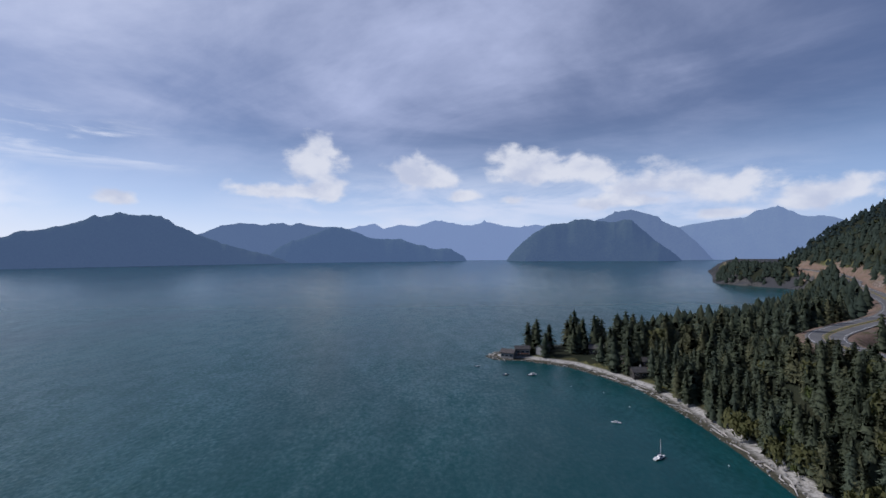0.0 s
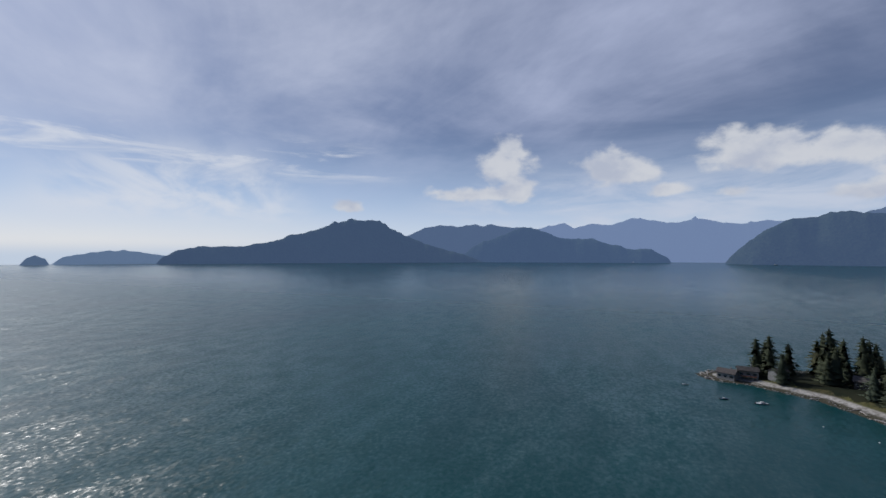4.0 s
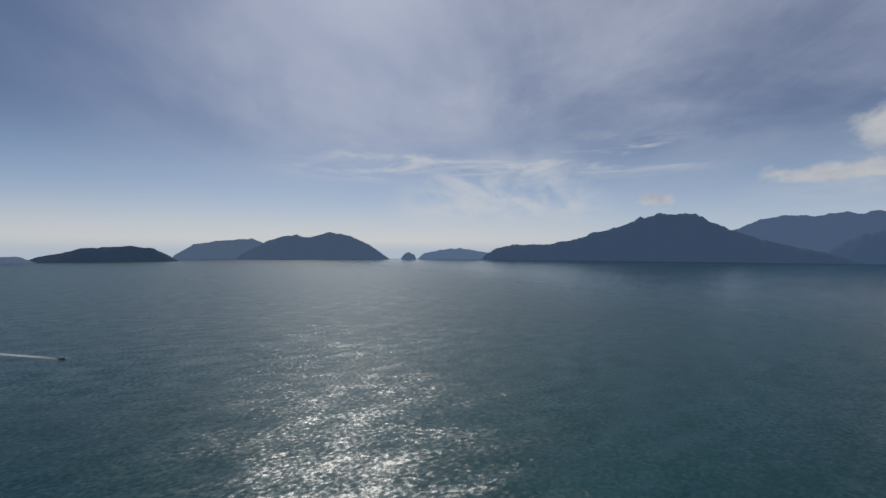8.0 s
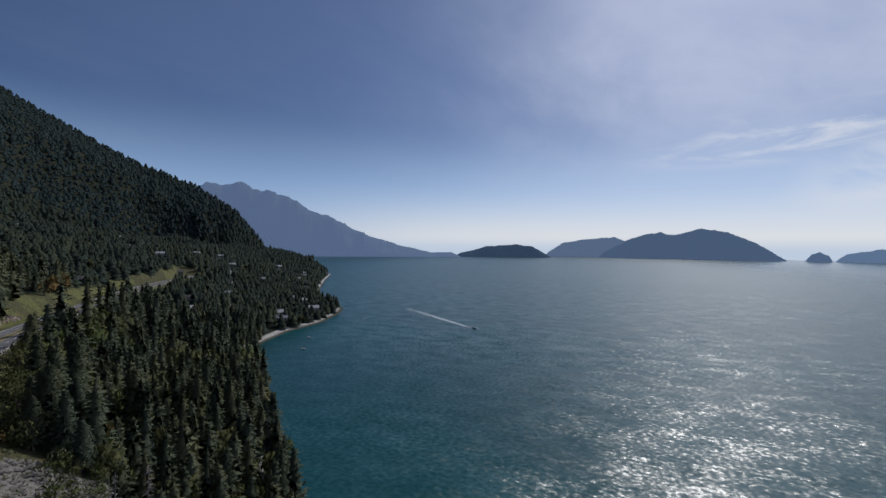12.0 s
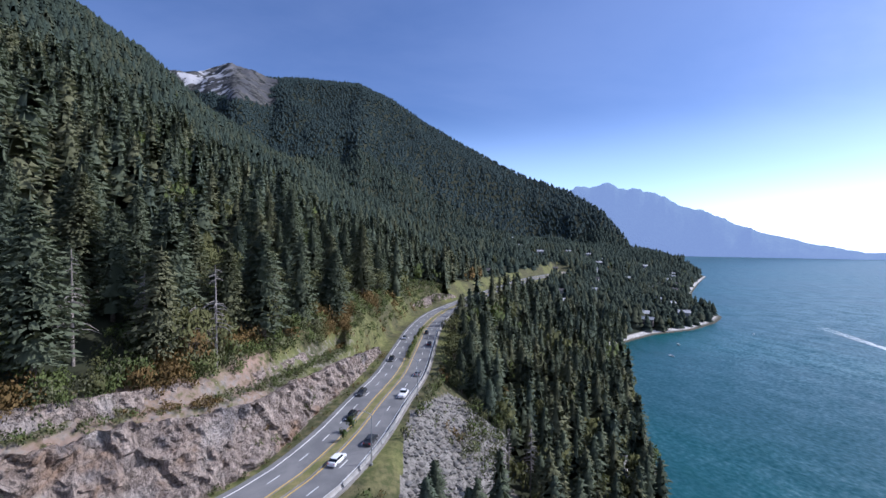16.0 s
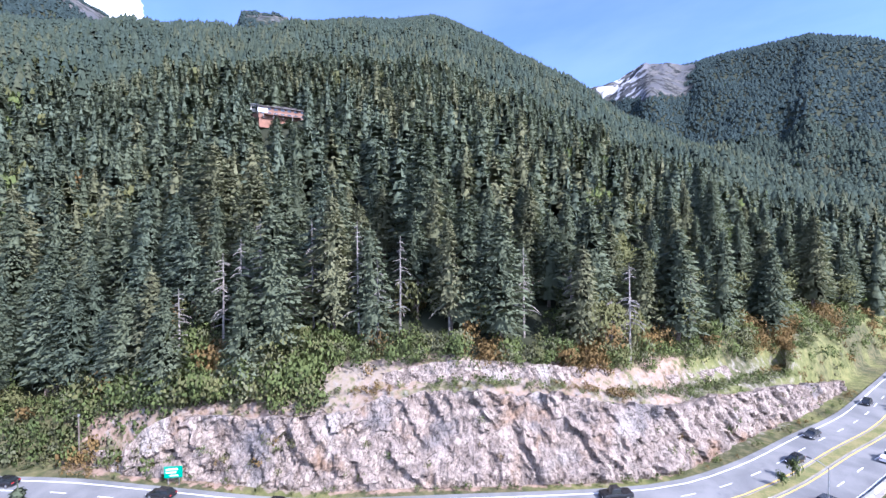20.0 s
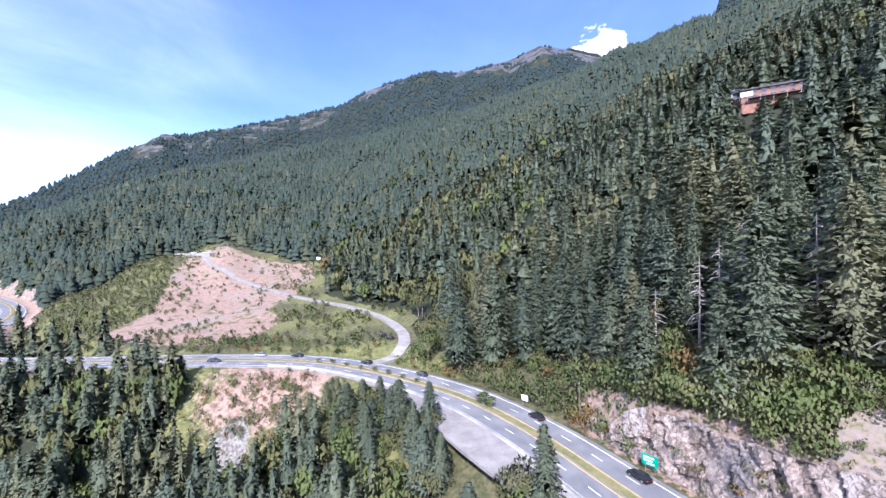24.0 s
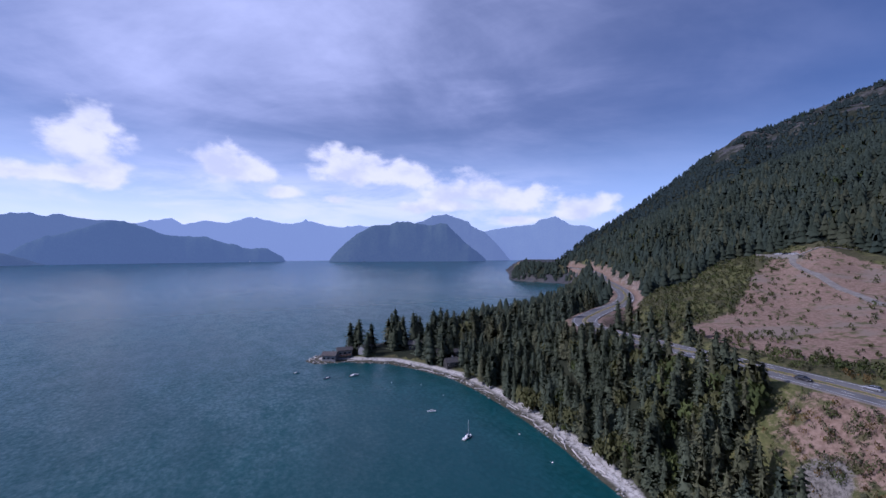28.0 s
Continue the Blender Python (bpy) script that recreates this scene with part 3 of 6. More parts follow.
# ---- far islands and ranges ----
def far_hill(name, crest, near, far, haze_glow, dark, light, label, rough=1.0, seed=1):
    """A wooded island or range: a mound whose crest has the given bearings and elevations."""
    crest = np.array(crest, float)
    a0, a1 = crest[:, 0].min(), crest[:, 0].max()
    order = np.argsort(crest[:, 0])
    cols, rows = int(max(60, (a1 - a0) / 0.08)), 34
    a = np.linspace(a0, a1, cols)
    e = np.interp(a, crest[order, 0], crest[order, 1])
    mid = (near + far) / 2
    e = np.convolve(np.pad(e, 2, mode="edge"), np.hanning(7)[1:-1] / np.hanning(7).sum(), "valid")
    e = e * np.where(e > 0, 1.05, 1.0)
    top = EYE + mid * np.tan(np.radians(e))
    top = np.maximum(top + (vnoise(a * 30, a * 0 + seed, 60, seed, 6) * 14.0 + vnoise(a * 30, a * 0 + seed, 14, seed + 5, 4) * 6.0) * rough * np.clip(top / 60, 0, 1), 0.5)
    v = np.linspace(0, 1, rows)
    A, V = np.meshgrid(np.radians(a), v)
    ends = np.clip(np.minimum(a - a0, a1 - a) / (0.12 * (a1 - a0)), 0.02, 1) ** 0.6
    R = mid + (V - 0.5) * (far - near) * np.tile(ends, (rows, 1))
    prof = np.sin(np.pi * V) ** 0.85
    Z = np.tile(top, (rows, 1)) * prof
    spurs = 1 - np.abs(vnoise(A * mid, R * 0.35, 330, seed + 3, 4)) * 2.2
    Z += (spurs * 0.3 + vnoise(A * mid, R, 90, seed + 4, 3) * 0.1) * Z * (1 - prof**8)
    Z[0], Z[-1] = -3, -3
    P = np.stack([-np.sin(A) * R, np.cos(A) * R, Z], -1).reshape(-1, 3)
    i = np.arange(rows * cols).reshape(rows, cols)
    q = np.stack([i[:-1, :-1], i[:-1, 1:], i[1:, 1:], i[1:, :-1]], -1).reshape(-1, 4)
    me = mesh_arrays(name, P, q, [material(name + "_surface", far_mat(dark, light, tuple(2.0 * c for c in haze_glow)))], smooth=True)
    return tagged(new(name, me), label, "mountain", "far islands and ranges", "structure")


DK, LT = (0.02, 0.032, 0.022), (0.045, 0.06, 0.038)
# fifth value: emission colour standing in for haze over each hill
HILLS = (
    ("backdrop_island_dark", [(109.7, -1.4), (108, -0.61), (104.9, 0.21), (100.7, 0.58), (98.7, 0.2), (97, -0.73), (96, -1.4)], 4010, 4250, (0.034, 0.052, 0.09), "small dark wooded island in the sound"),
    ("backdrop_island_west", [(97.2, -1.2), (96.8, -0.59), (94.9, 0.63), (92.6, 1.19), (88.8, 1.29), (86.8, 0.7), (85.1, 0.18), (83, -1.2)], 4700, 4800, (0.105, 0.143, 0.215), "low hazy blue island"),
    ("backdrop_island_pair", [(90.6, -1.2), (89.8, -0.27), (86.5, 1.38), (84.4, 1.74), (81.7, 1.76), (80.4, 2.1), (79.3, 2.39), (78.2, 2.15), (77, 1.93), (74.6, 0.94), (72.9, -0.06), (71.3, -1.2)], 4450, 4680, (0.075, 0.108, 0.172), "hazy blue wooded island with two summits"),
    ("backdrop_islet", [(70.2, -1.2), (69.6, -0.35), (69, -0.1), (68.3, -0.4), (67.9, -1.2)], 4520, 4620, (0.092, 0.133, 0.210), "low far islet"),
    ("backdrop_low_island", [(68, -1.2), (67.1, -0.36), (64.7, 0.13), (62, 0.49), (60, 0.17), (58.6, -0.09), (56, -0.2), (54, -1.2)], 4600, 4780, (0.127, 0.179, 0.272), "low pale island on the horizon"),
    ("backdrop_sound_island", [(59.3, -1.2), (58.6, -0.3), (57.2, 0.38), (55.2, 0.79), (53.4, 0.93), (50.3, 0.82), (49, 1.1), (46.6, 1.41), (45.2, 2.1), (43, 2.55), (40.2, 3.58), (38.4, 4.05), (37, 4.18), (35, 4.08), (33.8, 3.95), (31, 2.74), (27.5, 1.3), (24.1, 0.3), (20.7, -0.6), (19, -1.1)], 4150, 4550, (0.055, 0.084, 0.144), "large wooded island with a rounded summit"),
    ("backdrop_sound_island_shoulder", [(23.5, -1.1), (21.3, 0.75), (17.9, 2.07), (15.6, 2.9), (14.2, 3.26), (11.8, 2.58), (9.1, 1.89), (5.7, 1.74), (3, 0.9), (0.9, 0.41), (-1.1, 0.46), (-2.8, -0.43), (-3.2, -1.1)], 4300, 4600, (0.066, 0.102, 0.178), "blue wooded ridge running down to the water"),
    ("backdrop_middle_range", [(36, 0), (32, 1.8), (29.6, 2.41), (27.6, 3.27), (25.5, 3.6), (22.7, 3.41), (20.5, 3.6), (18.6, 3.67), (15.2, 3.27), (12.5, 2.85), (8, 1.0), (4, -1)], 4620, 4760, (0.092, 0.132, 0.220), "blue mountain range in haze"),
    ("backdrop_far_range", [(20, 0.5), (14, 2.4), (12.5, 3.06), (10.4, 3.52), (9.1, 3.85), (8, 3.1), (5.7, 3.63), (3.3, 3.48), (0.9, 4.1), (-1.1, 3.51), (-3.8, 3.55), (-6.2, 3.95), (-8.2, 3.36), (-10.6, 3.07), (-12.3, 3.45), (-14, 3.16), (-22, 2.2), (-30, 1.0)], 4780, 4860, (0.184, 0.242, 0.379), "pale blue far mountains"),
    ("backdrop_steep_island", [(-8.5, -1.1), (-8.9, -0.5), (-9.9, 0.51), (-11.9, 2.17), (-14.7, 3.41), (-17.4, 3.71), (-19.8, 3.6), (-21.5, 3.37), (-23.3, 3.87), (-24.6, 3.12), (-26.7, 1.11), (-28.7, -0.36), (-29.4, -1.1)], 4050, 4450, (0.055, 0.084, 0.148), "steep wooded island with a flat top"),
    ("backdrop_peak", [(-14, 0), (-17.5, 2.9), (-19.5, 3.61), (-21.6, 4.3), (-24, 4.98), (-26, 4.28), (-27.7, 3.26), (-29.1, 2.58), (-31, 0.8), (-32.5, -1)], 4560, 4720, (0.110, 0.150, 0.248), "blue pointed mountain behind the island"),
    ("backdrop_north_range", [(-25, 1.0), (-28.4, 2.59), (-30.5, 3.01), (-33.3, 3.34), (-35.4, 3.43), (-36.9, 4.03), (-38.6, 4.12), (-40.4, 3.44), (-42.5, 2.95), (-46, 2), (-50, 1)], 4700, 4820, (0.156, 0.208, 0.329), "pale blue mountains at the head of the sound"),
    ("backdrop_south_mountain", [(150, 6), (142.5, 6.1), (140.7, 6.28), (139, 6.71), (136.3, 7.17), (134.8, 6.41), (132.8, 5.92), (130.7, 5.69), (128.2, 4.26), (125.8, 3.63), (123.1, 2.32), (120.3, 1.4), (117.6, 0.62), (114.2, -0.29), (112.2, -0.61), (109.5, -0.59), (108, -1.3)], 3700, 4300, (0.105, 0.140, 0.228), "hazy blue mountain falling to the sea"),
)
for i, (nm, crest, r_near, r_far, haze_glow, lab) in enumerate(HILLS):
    far_hill(nm, crest, r_near, r_far, haze_glow, DK, LT, lab, 1.0, 11 + i)


# ---- highway ----
def asphalt(k):
    pos = k.n("ShaderNodeNewGeometry").outputs["Position"]
    n1, n2 = k.noise(pos, 0.12, 5.0, 0.6, 0.4), k.noise(pos, 14.0, 3.0, 0.7)
    f = k.ramp(k.m("ADD", k.m("MULTIPLY", n1, 0.75), k.m("MULTIPLY", n2, 0.25)), 0.35, 0.65)
    return principled(k, k.mix(f, (0.115, 0.116, 0.118), (0.185, 0.182, 0.178)), 0.9, bump(k, n2, 0.3, 0.01), 0.0, 0.3)


ASPHALT = material("worn_grey_asphalt", asphalt)
WHITE_LINE = two_tone("white_road_paint", (0.5, 0.5, 0.48), (0.75, 0.75, 0.73), 0.8, 0.7)
YELLOW_LINE = two_tone("yellow_road_paint", (0.45, 0.3, 0.06), (0.62, 0.42, 0.1), 0.8, 0.7)
CONCRETE = two_tone("grey_concrete", (0.2, 0.195, 0.18), (0.32, 0.31, 0.29), 0.4, 0.9)
KERB = two_tone("stained_concrete_kerb", (0.14, 0.125, 0.1), (0.25, 0.23, 0.2), 0.4, 0.9)
GRAVEL = two_tone("pale_gravel", (0.14, 0.13, 0.12), (0.24, 0.225, 0.205), 0.25, 0.95, 3.0, 0.08)
VERGE = two_tone("dry_verge_grass", (0.085, 0.1, 0.03), (0.2, 0.17, 0.075), 0.3, 0.95, 2.5, 0.12)
STEEL = plain("galvanised_steel", (0.42, 0.43, 0.44), 0.45, 0.8)
DARK_STEEL = plain("dark_painted_steel", (0.06, 0.06, 0.065), 0.5, 0.3)


def along(line):
    """Points, unit directions to the left, of a curve in plan."""
    d = np.gradient(line[:, :2], axis=0)
    d /= np.hypot(d[:, 0], d[:, 1])[:, None]
    return np.stack([-d[:, 1], d[:, 0]], 1)


ROAD_L = along(ROAD)


def ribbon(name, mat, offs, lift, thick=0.25, rows=slice(None), line=None, left=None, parent=None, label=""):
    """A slab along a curve between two sideways offsets."""
    line, left = (ROAD if line is None else line)[rows], (ROAD_L if left is None else left)[rows]
    o0 = np.broadcast_to(np.asarray(offs[0], float), (len(line),))
    o1 = np.broadcast_to(np.asarray(offs[1], float), (len(line),))
    P = []
    for o, z in ((o0, -thick), (o0, 0), (o1, 0), (o1, -thick)):
        P.append(np.column_stack([line[:, :2] + left * o[:, None], line[:, 2] + lift + z]))
    n = len(line)
    V = np.stack(P, 1).reshape(-1, 3)
    i = np.arange(n - 1) * 4
    F = np.concatenate([np.stack([i + a, i + b, i + 4 + b, i + 4 + a], 1) for a, b in ((0, 1), (1, 2), (2, 3))])
    F = np.concatenate([F, [[3, 2, 1, 0], [4 * n - 4, 4 * n - 3, 4 * n - 2, 4 * n - 1]]])
    return part(name, mesh_arrays(name, V, F, [mat]), None, parent, label)


# the road runs south: its left is the hill side
HALF = 8.6
W_SHOULDER = HALF + 9.6 * np.exp(-(((ROAD_S - np.interp(0, [0], [ROAD_S[np.argmin(np.hypot(ROAD[:, 0] - 96, ROAD[:, 1] + 24))]])) / 42.0) ** 2))
road = thing("road", "four-lane grey asphalt coastal highway with a planted median", "road", kind="structure")
ribbon("carriageway", ASPHALT, (-HALF, HALF), 0.02, 0.5, parent=road)
ribbon("gravel_shoulder", GRAVEL, (-W_SHOULDER - 0.4, np.full(len(ROAD), -HALF + 0.01)), 0.0, 0.6, parent=road, label="pale gravel pull-out beside the lanes")
ribbon("median", VERGE, (-0.85, 0.85), 0.16, 0.3, parent=road, label="narrow planted median with dry grass")
for o in (-0.95, 0.95):
    ribbon("kerb", KERB, (o - 0.1, o + 0.1), 0.1, 0.3, parent=road)
for o in (-1.45, 1.45):
    ribbon("yellow_line", YELLOW_LINE, (o - 0.11, o + 0.11), 0.026, 0.02, parent=road, label="solid yellow edge line")
for o in (-7.3, 7.3):
    ribbon("white_line", WHITE_LINE, (o - 0.11, o + 0.11), 0.026, 0.02, parent=road, label="solid white edge line")


def on_road(s, o):
    """Place, height and heading (down the road's run) at s metres along it, o metres to the left."""
    p = np.array([np.interp(s, ROAD_S, ROAD[:, i]) for i in range(3)])
    d = np.array([np.interp(s, ROAD_S, ROAD_L[:, 1]), -np.interp(s, ROAD_S, ROAD_L[:, 0])])
    l = np.array([-d[1], d[0]])
    return p[0] + l[0] * o, p[1] + l[1] * o, p[2] + 0.02, math.degrees(math.atan2(d[1], d[0]))


def s_of(x, y):
    return float(to_lines(np.array([float(x)]), np.array([float(y)]), ROAD_XY)[1][0])


S_NEAR = s_of(20, -60)
dash = bmesh.new()
box(dash, (3.0, 0.2, 0.012))
dash_me = bpy.data.meshes.new("lane_dash")
dash.to_mesh(dash_me)
dash.free()
dash_me.materials.append(WHITE_LINE)
for o in (-4.35, 4.35):
    for s in np.arange(S_NEAR - 330, S_NEAR + 480, 9.0):
        x, y, z, hd = on_road(s, o)
        ob = part("lane_dash", dash_me, None, road)
        ob.matrix_basis = pose(x, y, z + 0.004, 0, 0, hd)
# concrete barrier on the seaward edge, piece by piece
bar = bmesh.new()
prof = [(-0.32, 0), (-0.3, 0.1), (-0.12, 0.32), (-0.08, 0.82), (0.08, 0.82), (0.12, 0.32), (0.3, 0.1), (0.32, 0)]
ends = [[bar.verts.new((x, y, z)) for y, z in prof] for x in (-2.46, 2.46)]
for i in range(len(prof) - 1):
    bar.faces.new((ends[0][i], ends[1][i], ends[1][i + 1], ends[0][i + 1]))
bar.faces.new(ends[0])
bar.faces.new(ends[1][::-1])
bar_me = bpy.data.meshes.new("barrier_segment")
bar.to_mesh(bar_me)
bar.free()
bar_me.materials.append(CONCRETE)
barrier = thing("road_barrier", "low pale concrete barrier along the seaward lanes", "barrier")
for s in np.arange(S_NEAR - 190, S_NEAR + 400, 5.0):
    x, y, z, hd = on_road(s, -8.25)
    ob = part("barrier_segment", bar_me, None, barrier)
    ob.matrix_basis = pose(x, y, z, 0, 0, hd)


# ---- blasted rock face above the road ----
def rock(k):
    pos = k.n("ShaderNodeNewGeometry").outputs["Position"]
    n1, n2, n3 = k.noise(pos, 0.09, 4.0, 0.6, 0.6), k.noise(pos, 0.55, 6.0, 0.68), k.noise(pos, 3.0, 5.0, 0.7)
    slant = k.v("ADD", k.v("MULTIPLY", pos, (0.5, 0.5, 0.16)), k.n("ShaderNodeCombineXYZ", X=k.m("MULTIPLY", n2, 2.4), Y=k.m("MULTIPLY", n1, 1.5), Z=k.m("MULTIPLY", n2, -1.1)).outputs[0])
    cell = k.n("ShaderNodeTexVoronoi", feature="DISTANCE_TO_EDGE", Vector=slant, Scale=0.75).outputs[0]
    chip = k.m("ADD", k.n("ShaderNodeTexVoronoi", feature="F1", Vector=slant, Scale=1.9).outputs[0], k.m("MULTIPLY", k.n("ShaderNodeTexVoronoi", feature="F1", Vector=pos, Scale=1.5).outputs[0], 0.6))
    base = k.mix(k.ramp(n2, 0.3, 0.68), (0.17, 0.132, 0.11), (0.43, 0.352, 0.292))
    rust = k.mix(k.ramp(n1, 0.54, 0.74), base, (0.27, 0.175, 0.11))
    pale = k.mix(k.ramp(k.noise(pos, 0.16, 3.0, 0.5), 0.54, 0.72), rust, (0.38, 0.33, 0.288))
    grey = k.mix(k.ramp(k.noise(pos, 0.11, 5.0, 0.6), 0.54, 0.7), pale, (0.2, 0.178, 0.168))
    crack = k.m("MINIMUM", k.ramp(cell, 0.0, 0.03, 0.4, 1.0), k.ramp(k.noise(k.v("MULTIPLY", pos, (1.3, 1.3, 0.4)), 1.1, 6.0, 0.75), 0.37, 0.45, 0.4, 1.0))
    col = k.mix(1.0, grey, k.n("ShaderNodeCombineColor", i0=crack, i1=crack, i2=crack).outputs[0], "MULTIPLY")
    hgt = k.m("ADD", k.m("MULTIPLY_ADD", n3, 0.7, chip), k.m("ADD", k.m("MULTIPLY", n2, 0.9), k.m("MULTIPLY", crack, 0.25)))
    return principled(k, col, 0.92, bump(k, hgt, 1.0, 0.6), 0.0, 0.25)


ROCK = material("pinkish_grey_granite", rock)


def blocky(u, v, size, seed):
    """Stepped noise like split rock: flat blocks bounded by slanting joints."""
    a = u * 0.86 + v * 0.5
    b = -u * 0.4 + v * 0.92
    j = vnoise(u, v, size * 2.2, seed + 9, 2) * 0.55
    i, k = np.floor(a / size + j), np.floor(b / (size * 1.7) - j)
    tilt = (a / size + j - i - 0.5) * (hash2(i, k, seed + 5) - 0.5) * 1.2
    return hash2(i, k, seed) - 0.5 + tilt


def rock_face(name, s0, s1, off, top_h, depth, lean, label, z_up=0.0, seed=1):
    """A rough rock wall beside the road from s0 to s1, off metres left of its middle."""
    ss = np.arange(s0, s1, 0.55)
    n = len(ss)
    base = np.array([on_road(s, off(s) if callable(off) else off) for s in ss])
    left = np.column_stack([np.interp(ss, ROAD_S, ROAD_L[:, 0]), np.interp(ss, ROAD_S, ROAD_L[:, 1])])
    left /= np.hypot(left[:, 0], left[:, 1])[:, None]
    h = top_h(ss) * (1 + 0.13 * vnoise(ss, ss * 0, 22, seed + 4) + 0.06 * blocky(ss, ss * 0, 3.0, seed))
    rows = 30
    V = np.zeros((rows + 4, n, 3))
    for j in range(rows + 4):
        t = min(j / (rows - 1), 1.0)
        z = h * t
        push = blocky(ss, z + 0 * ss, 3.4, seed) * 1.05 + blocky(ss + 5, z * 1.1 + 3, 1.5, seed + 2) * 1.0 + vnoise(ss, z + 0 * ss, 16, seed, 3) * 1.5
        push = push * depth * 1.25 * min(1, t * 6 + 0.3)
        back = lean * z - push + max(0, j - rows + 1) * 2.2
        V[j, :, 0] = base[:, 0] + left[:, 0] * back
        V[j, :, 1] = base[:, 1] + left[:, 1] * back
        V[j, :, 2] = base[:, 2] - 0.5 + z + (z_up(ss) if callable(z_up) else z_up) - max(0, j - rows + 1) * 0.7 + (vnoise(ss, ss * 0 + j, 2.5, seed + 7, 2) * 0.25 if j else 0)
    i = np.arange((rows + 4) * n).reshape(rows + 4, n)
    q = np.stack([i[:-1, :-1], i[:-1, 1:], i[1:, 1:], i[1:, :-1]], -1).reshape(-1, 4)
    return tagged(new(name, mesh_arrays(name, V.reshape(-1, 3), q, [ROCK])), label, "rock face", kind="structure")


S_CUT0, S_CUT1 = s_of(95, -24), s_of(-52, -155)
# bearing, distance and height of the main face along its run
FACE = np.array([(248, 98, 2.5), (245.5, 94, 8.5), (242, 89, 10.5), (236.7, 82, 10.8), (229.4, 77, 12.4), (218.7, 74, 14.0), (204.5, 73, 15.2), (193.8, 76, 13.6),
                 (186, 82, 11.8), (179.6, 94, 10.2), (175, 108, 9.2), (170.6, 124, 8.0), (168, 146, 5.0), (166.5, 165, 2.5)])
FACE_S = [s_of(-d * math.sin(radians(a)), d * math.cos(radians(a))) for a, d, _ in FACE]


def cut_height(s):
    return np.interp(s, FACE_S, FACE[:, 2])


def face_off(s):
    """Metres from the road's middle to the foot of the face."""
    return float(np.interp(s, [S_CUT0, S_CUT0 + 12, S_CUT1 - 80, S_CUT1 - 60, S_CUT1], [13.5, 11.2, 11.2, 12.8, 12.2]))


def bench_height(s):
    f = (s - S_CUT0) / (S_CUT1 - S_CUT0)
    return np.interp(f, [0, 0.25, 0.35, 0.5, 0.62, 0.7, 0.78, 0.85, 1.0], [0.5, 1.0, 3.4, 4.0, 3.0, 2.8, 4.0, 2.0, 0.5])


rock_face("rock_face", S_CUT0, S_CUT1, face_off, cut_height, 0.95, 0.3, "blasted pinkish-grey granite face above the highway", 0.0, 3)
rock_face("rock_ledge", S_CUT0 + 34, S_CUT1 - 34, 19.8, lambda s: (bench_height(s) + 2.6) * np.clip(np.minimum(s - S_CUT0 - 32, S_CUT1 - 33 - s) / 16, 0.06, 1), 0.55, 0.5, "low broken rock ledge over the main face", lambda s: cut_height(s) - 2.4, 8)
S_FAR0, S_FAR1 = s_of(-88, -222), s_of(-150, -292)
rock_face("rock_face", S_FAR0, S_FAR1, 14.5, lambda s: 7.5 * np.sin(np.pi * np.clip((s - S_FAR0) / (S_FAR1 - S_FAR0), 0.03, 0.97)) ** 0.6, 0.8, 0.45, "pale rock cutting where the highway bends", 0.0, 5)
S_N0, S_N1 = s_of(560, 578), s_of(395, 372)
rock_face("rock_face", S_N0, S_N1, 14.5, lambda s: 15 * np.sin(np.pi * np.clip((s - S_N0) / (S_N1 - S_N0), 0.03, 0.97)) ** 0.7, 1.0, 0.6, "pale rock cutting on the far bend", 0.0, 6)


# ---- trees ----
def leaf_mat(name, a, b, per, thin_leaf=True):
    def build(k):
        geo = k.n("ShaderNodeNewGeometry")
        pos = geo.outputs["Position"]
        rnd = k.n("ShaderNodeObjectInfo").outputs["Random"] if per == "object" else geo.outputs["Random Per Island"]
        n1, n2 = k.noise(pos, 0.05, 3.0, 0.6), k.noise(pos, 1.6, 4.0, 0.7)
        f = k.ramp(k.m("ADD", k.m("ADD", k.m("MULTIPLY", n1, 0.6), k.m("MULTIPLY", n2, 0.25)), k.m("MULTIPLY", rnd, 0.14)), 0.2, 0.8)
        col = k.mix(f, a, b)
        if not thin_leaf:
            return principled(k, col, 0.9, bump(k, n2, 0.3, 0.3), 0.0, 0.05)
        thin = k.n("ShaderNodeBsdfTranslucent", Color=k.mix(0.25, k.mix(0.72, col, (0, 0, 0)), (0.03, 0.04, 0.01)))
        return k.n("ShaderNodeAddShader", i0=principled(k, col, 0.85, bump(k, n2, 0.25, 0.2), 0.0, 0.1), i1=thin.outputs[0]).outputs[0]

    return material(name, build)


FIR = [("dark_fir_needles", (0.0393, 0.0492, 0.0308), (0.0981, 0.1124, 0.0697)), ("blue_green_fir_needles", (0.0397, 0.0522, 0.036), (0.0928, 0.1119, 0.0763)), ("olive_fir_needles", (0.0553, 0.0615, 0.0331), (0.1339, 0.1335, 0.0741)), ("yellow_green_leaves", (0.0499, 0.0563, 0.0237), (0.114, 0.1124, 0.0464)), ("autumn_orange_leaves", (0.0665, 0.0463, 0.0194), (0.1663, 0.1081, 0.041)), ("fresh_green_leaves", (0.0404, 0.0573, 0.0205), (0.101, 0.1191, 0.0388))]
# far crowns: self-shading put in as darker colour, haze as extra blue
SHADED_CANOPY = [leaf_mat(n + "_shade_and_haze", (a[0] * 0.58, a[1] * 0.63, a[2] * 0.68), (b[0] * 0.55, b[1] * 0.6, b[2] * 0.68), "island", False) for n, a, b in FIR]
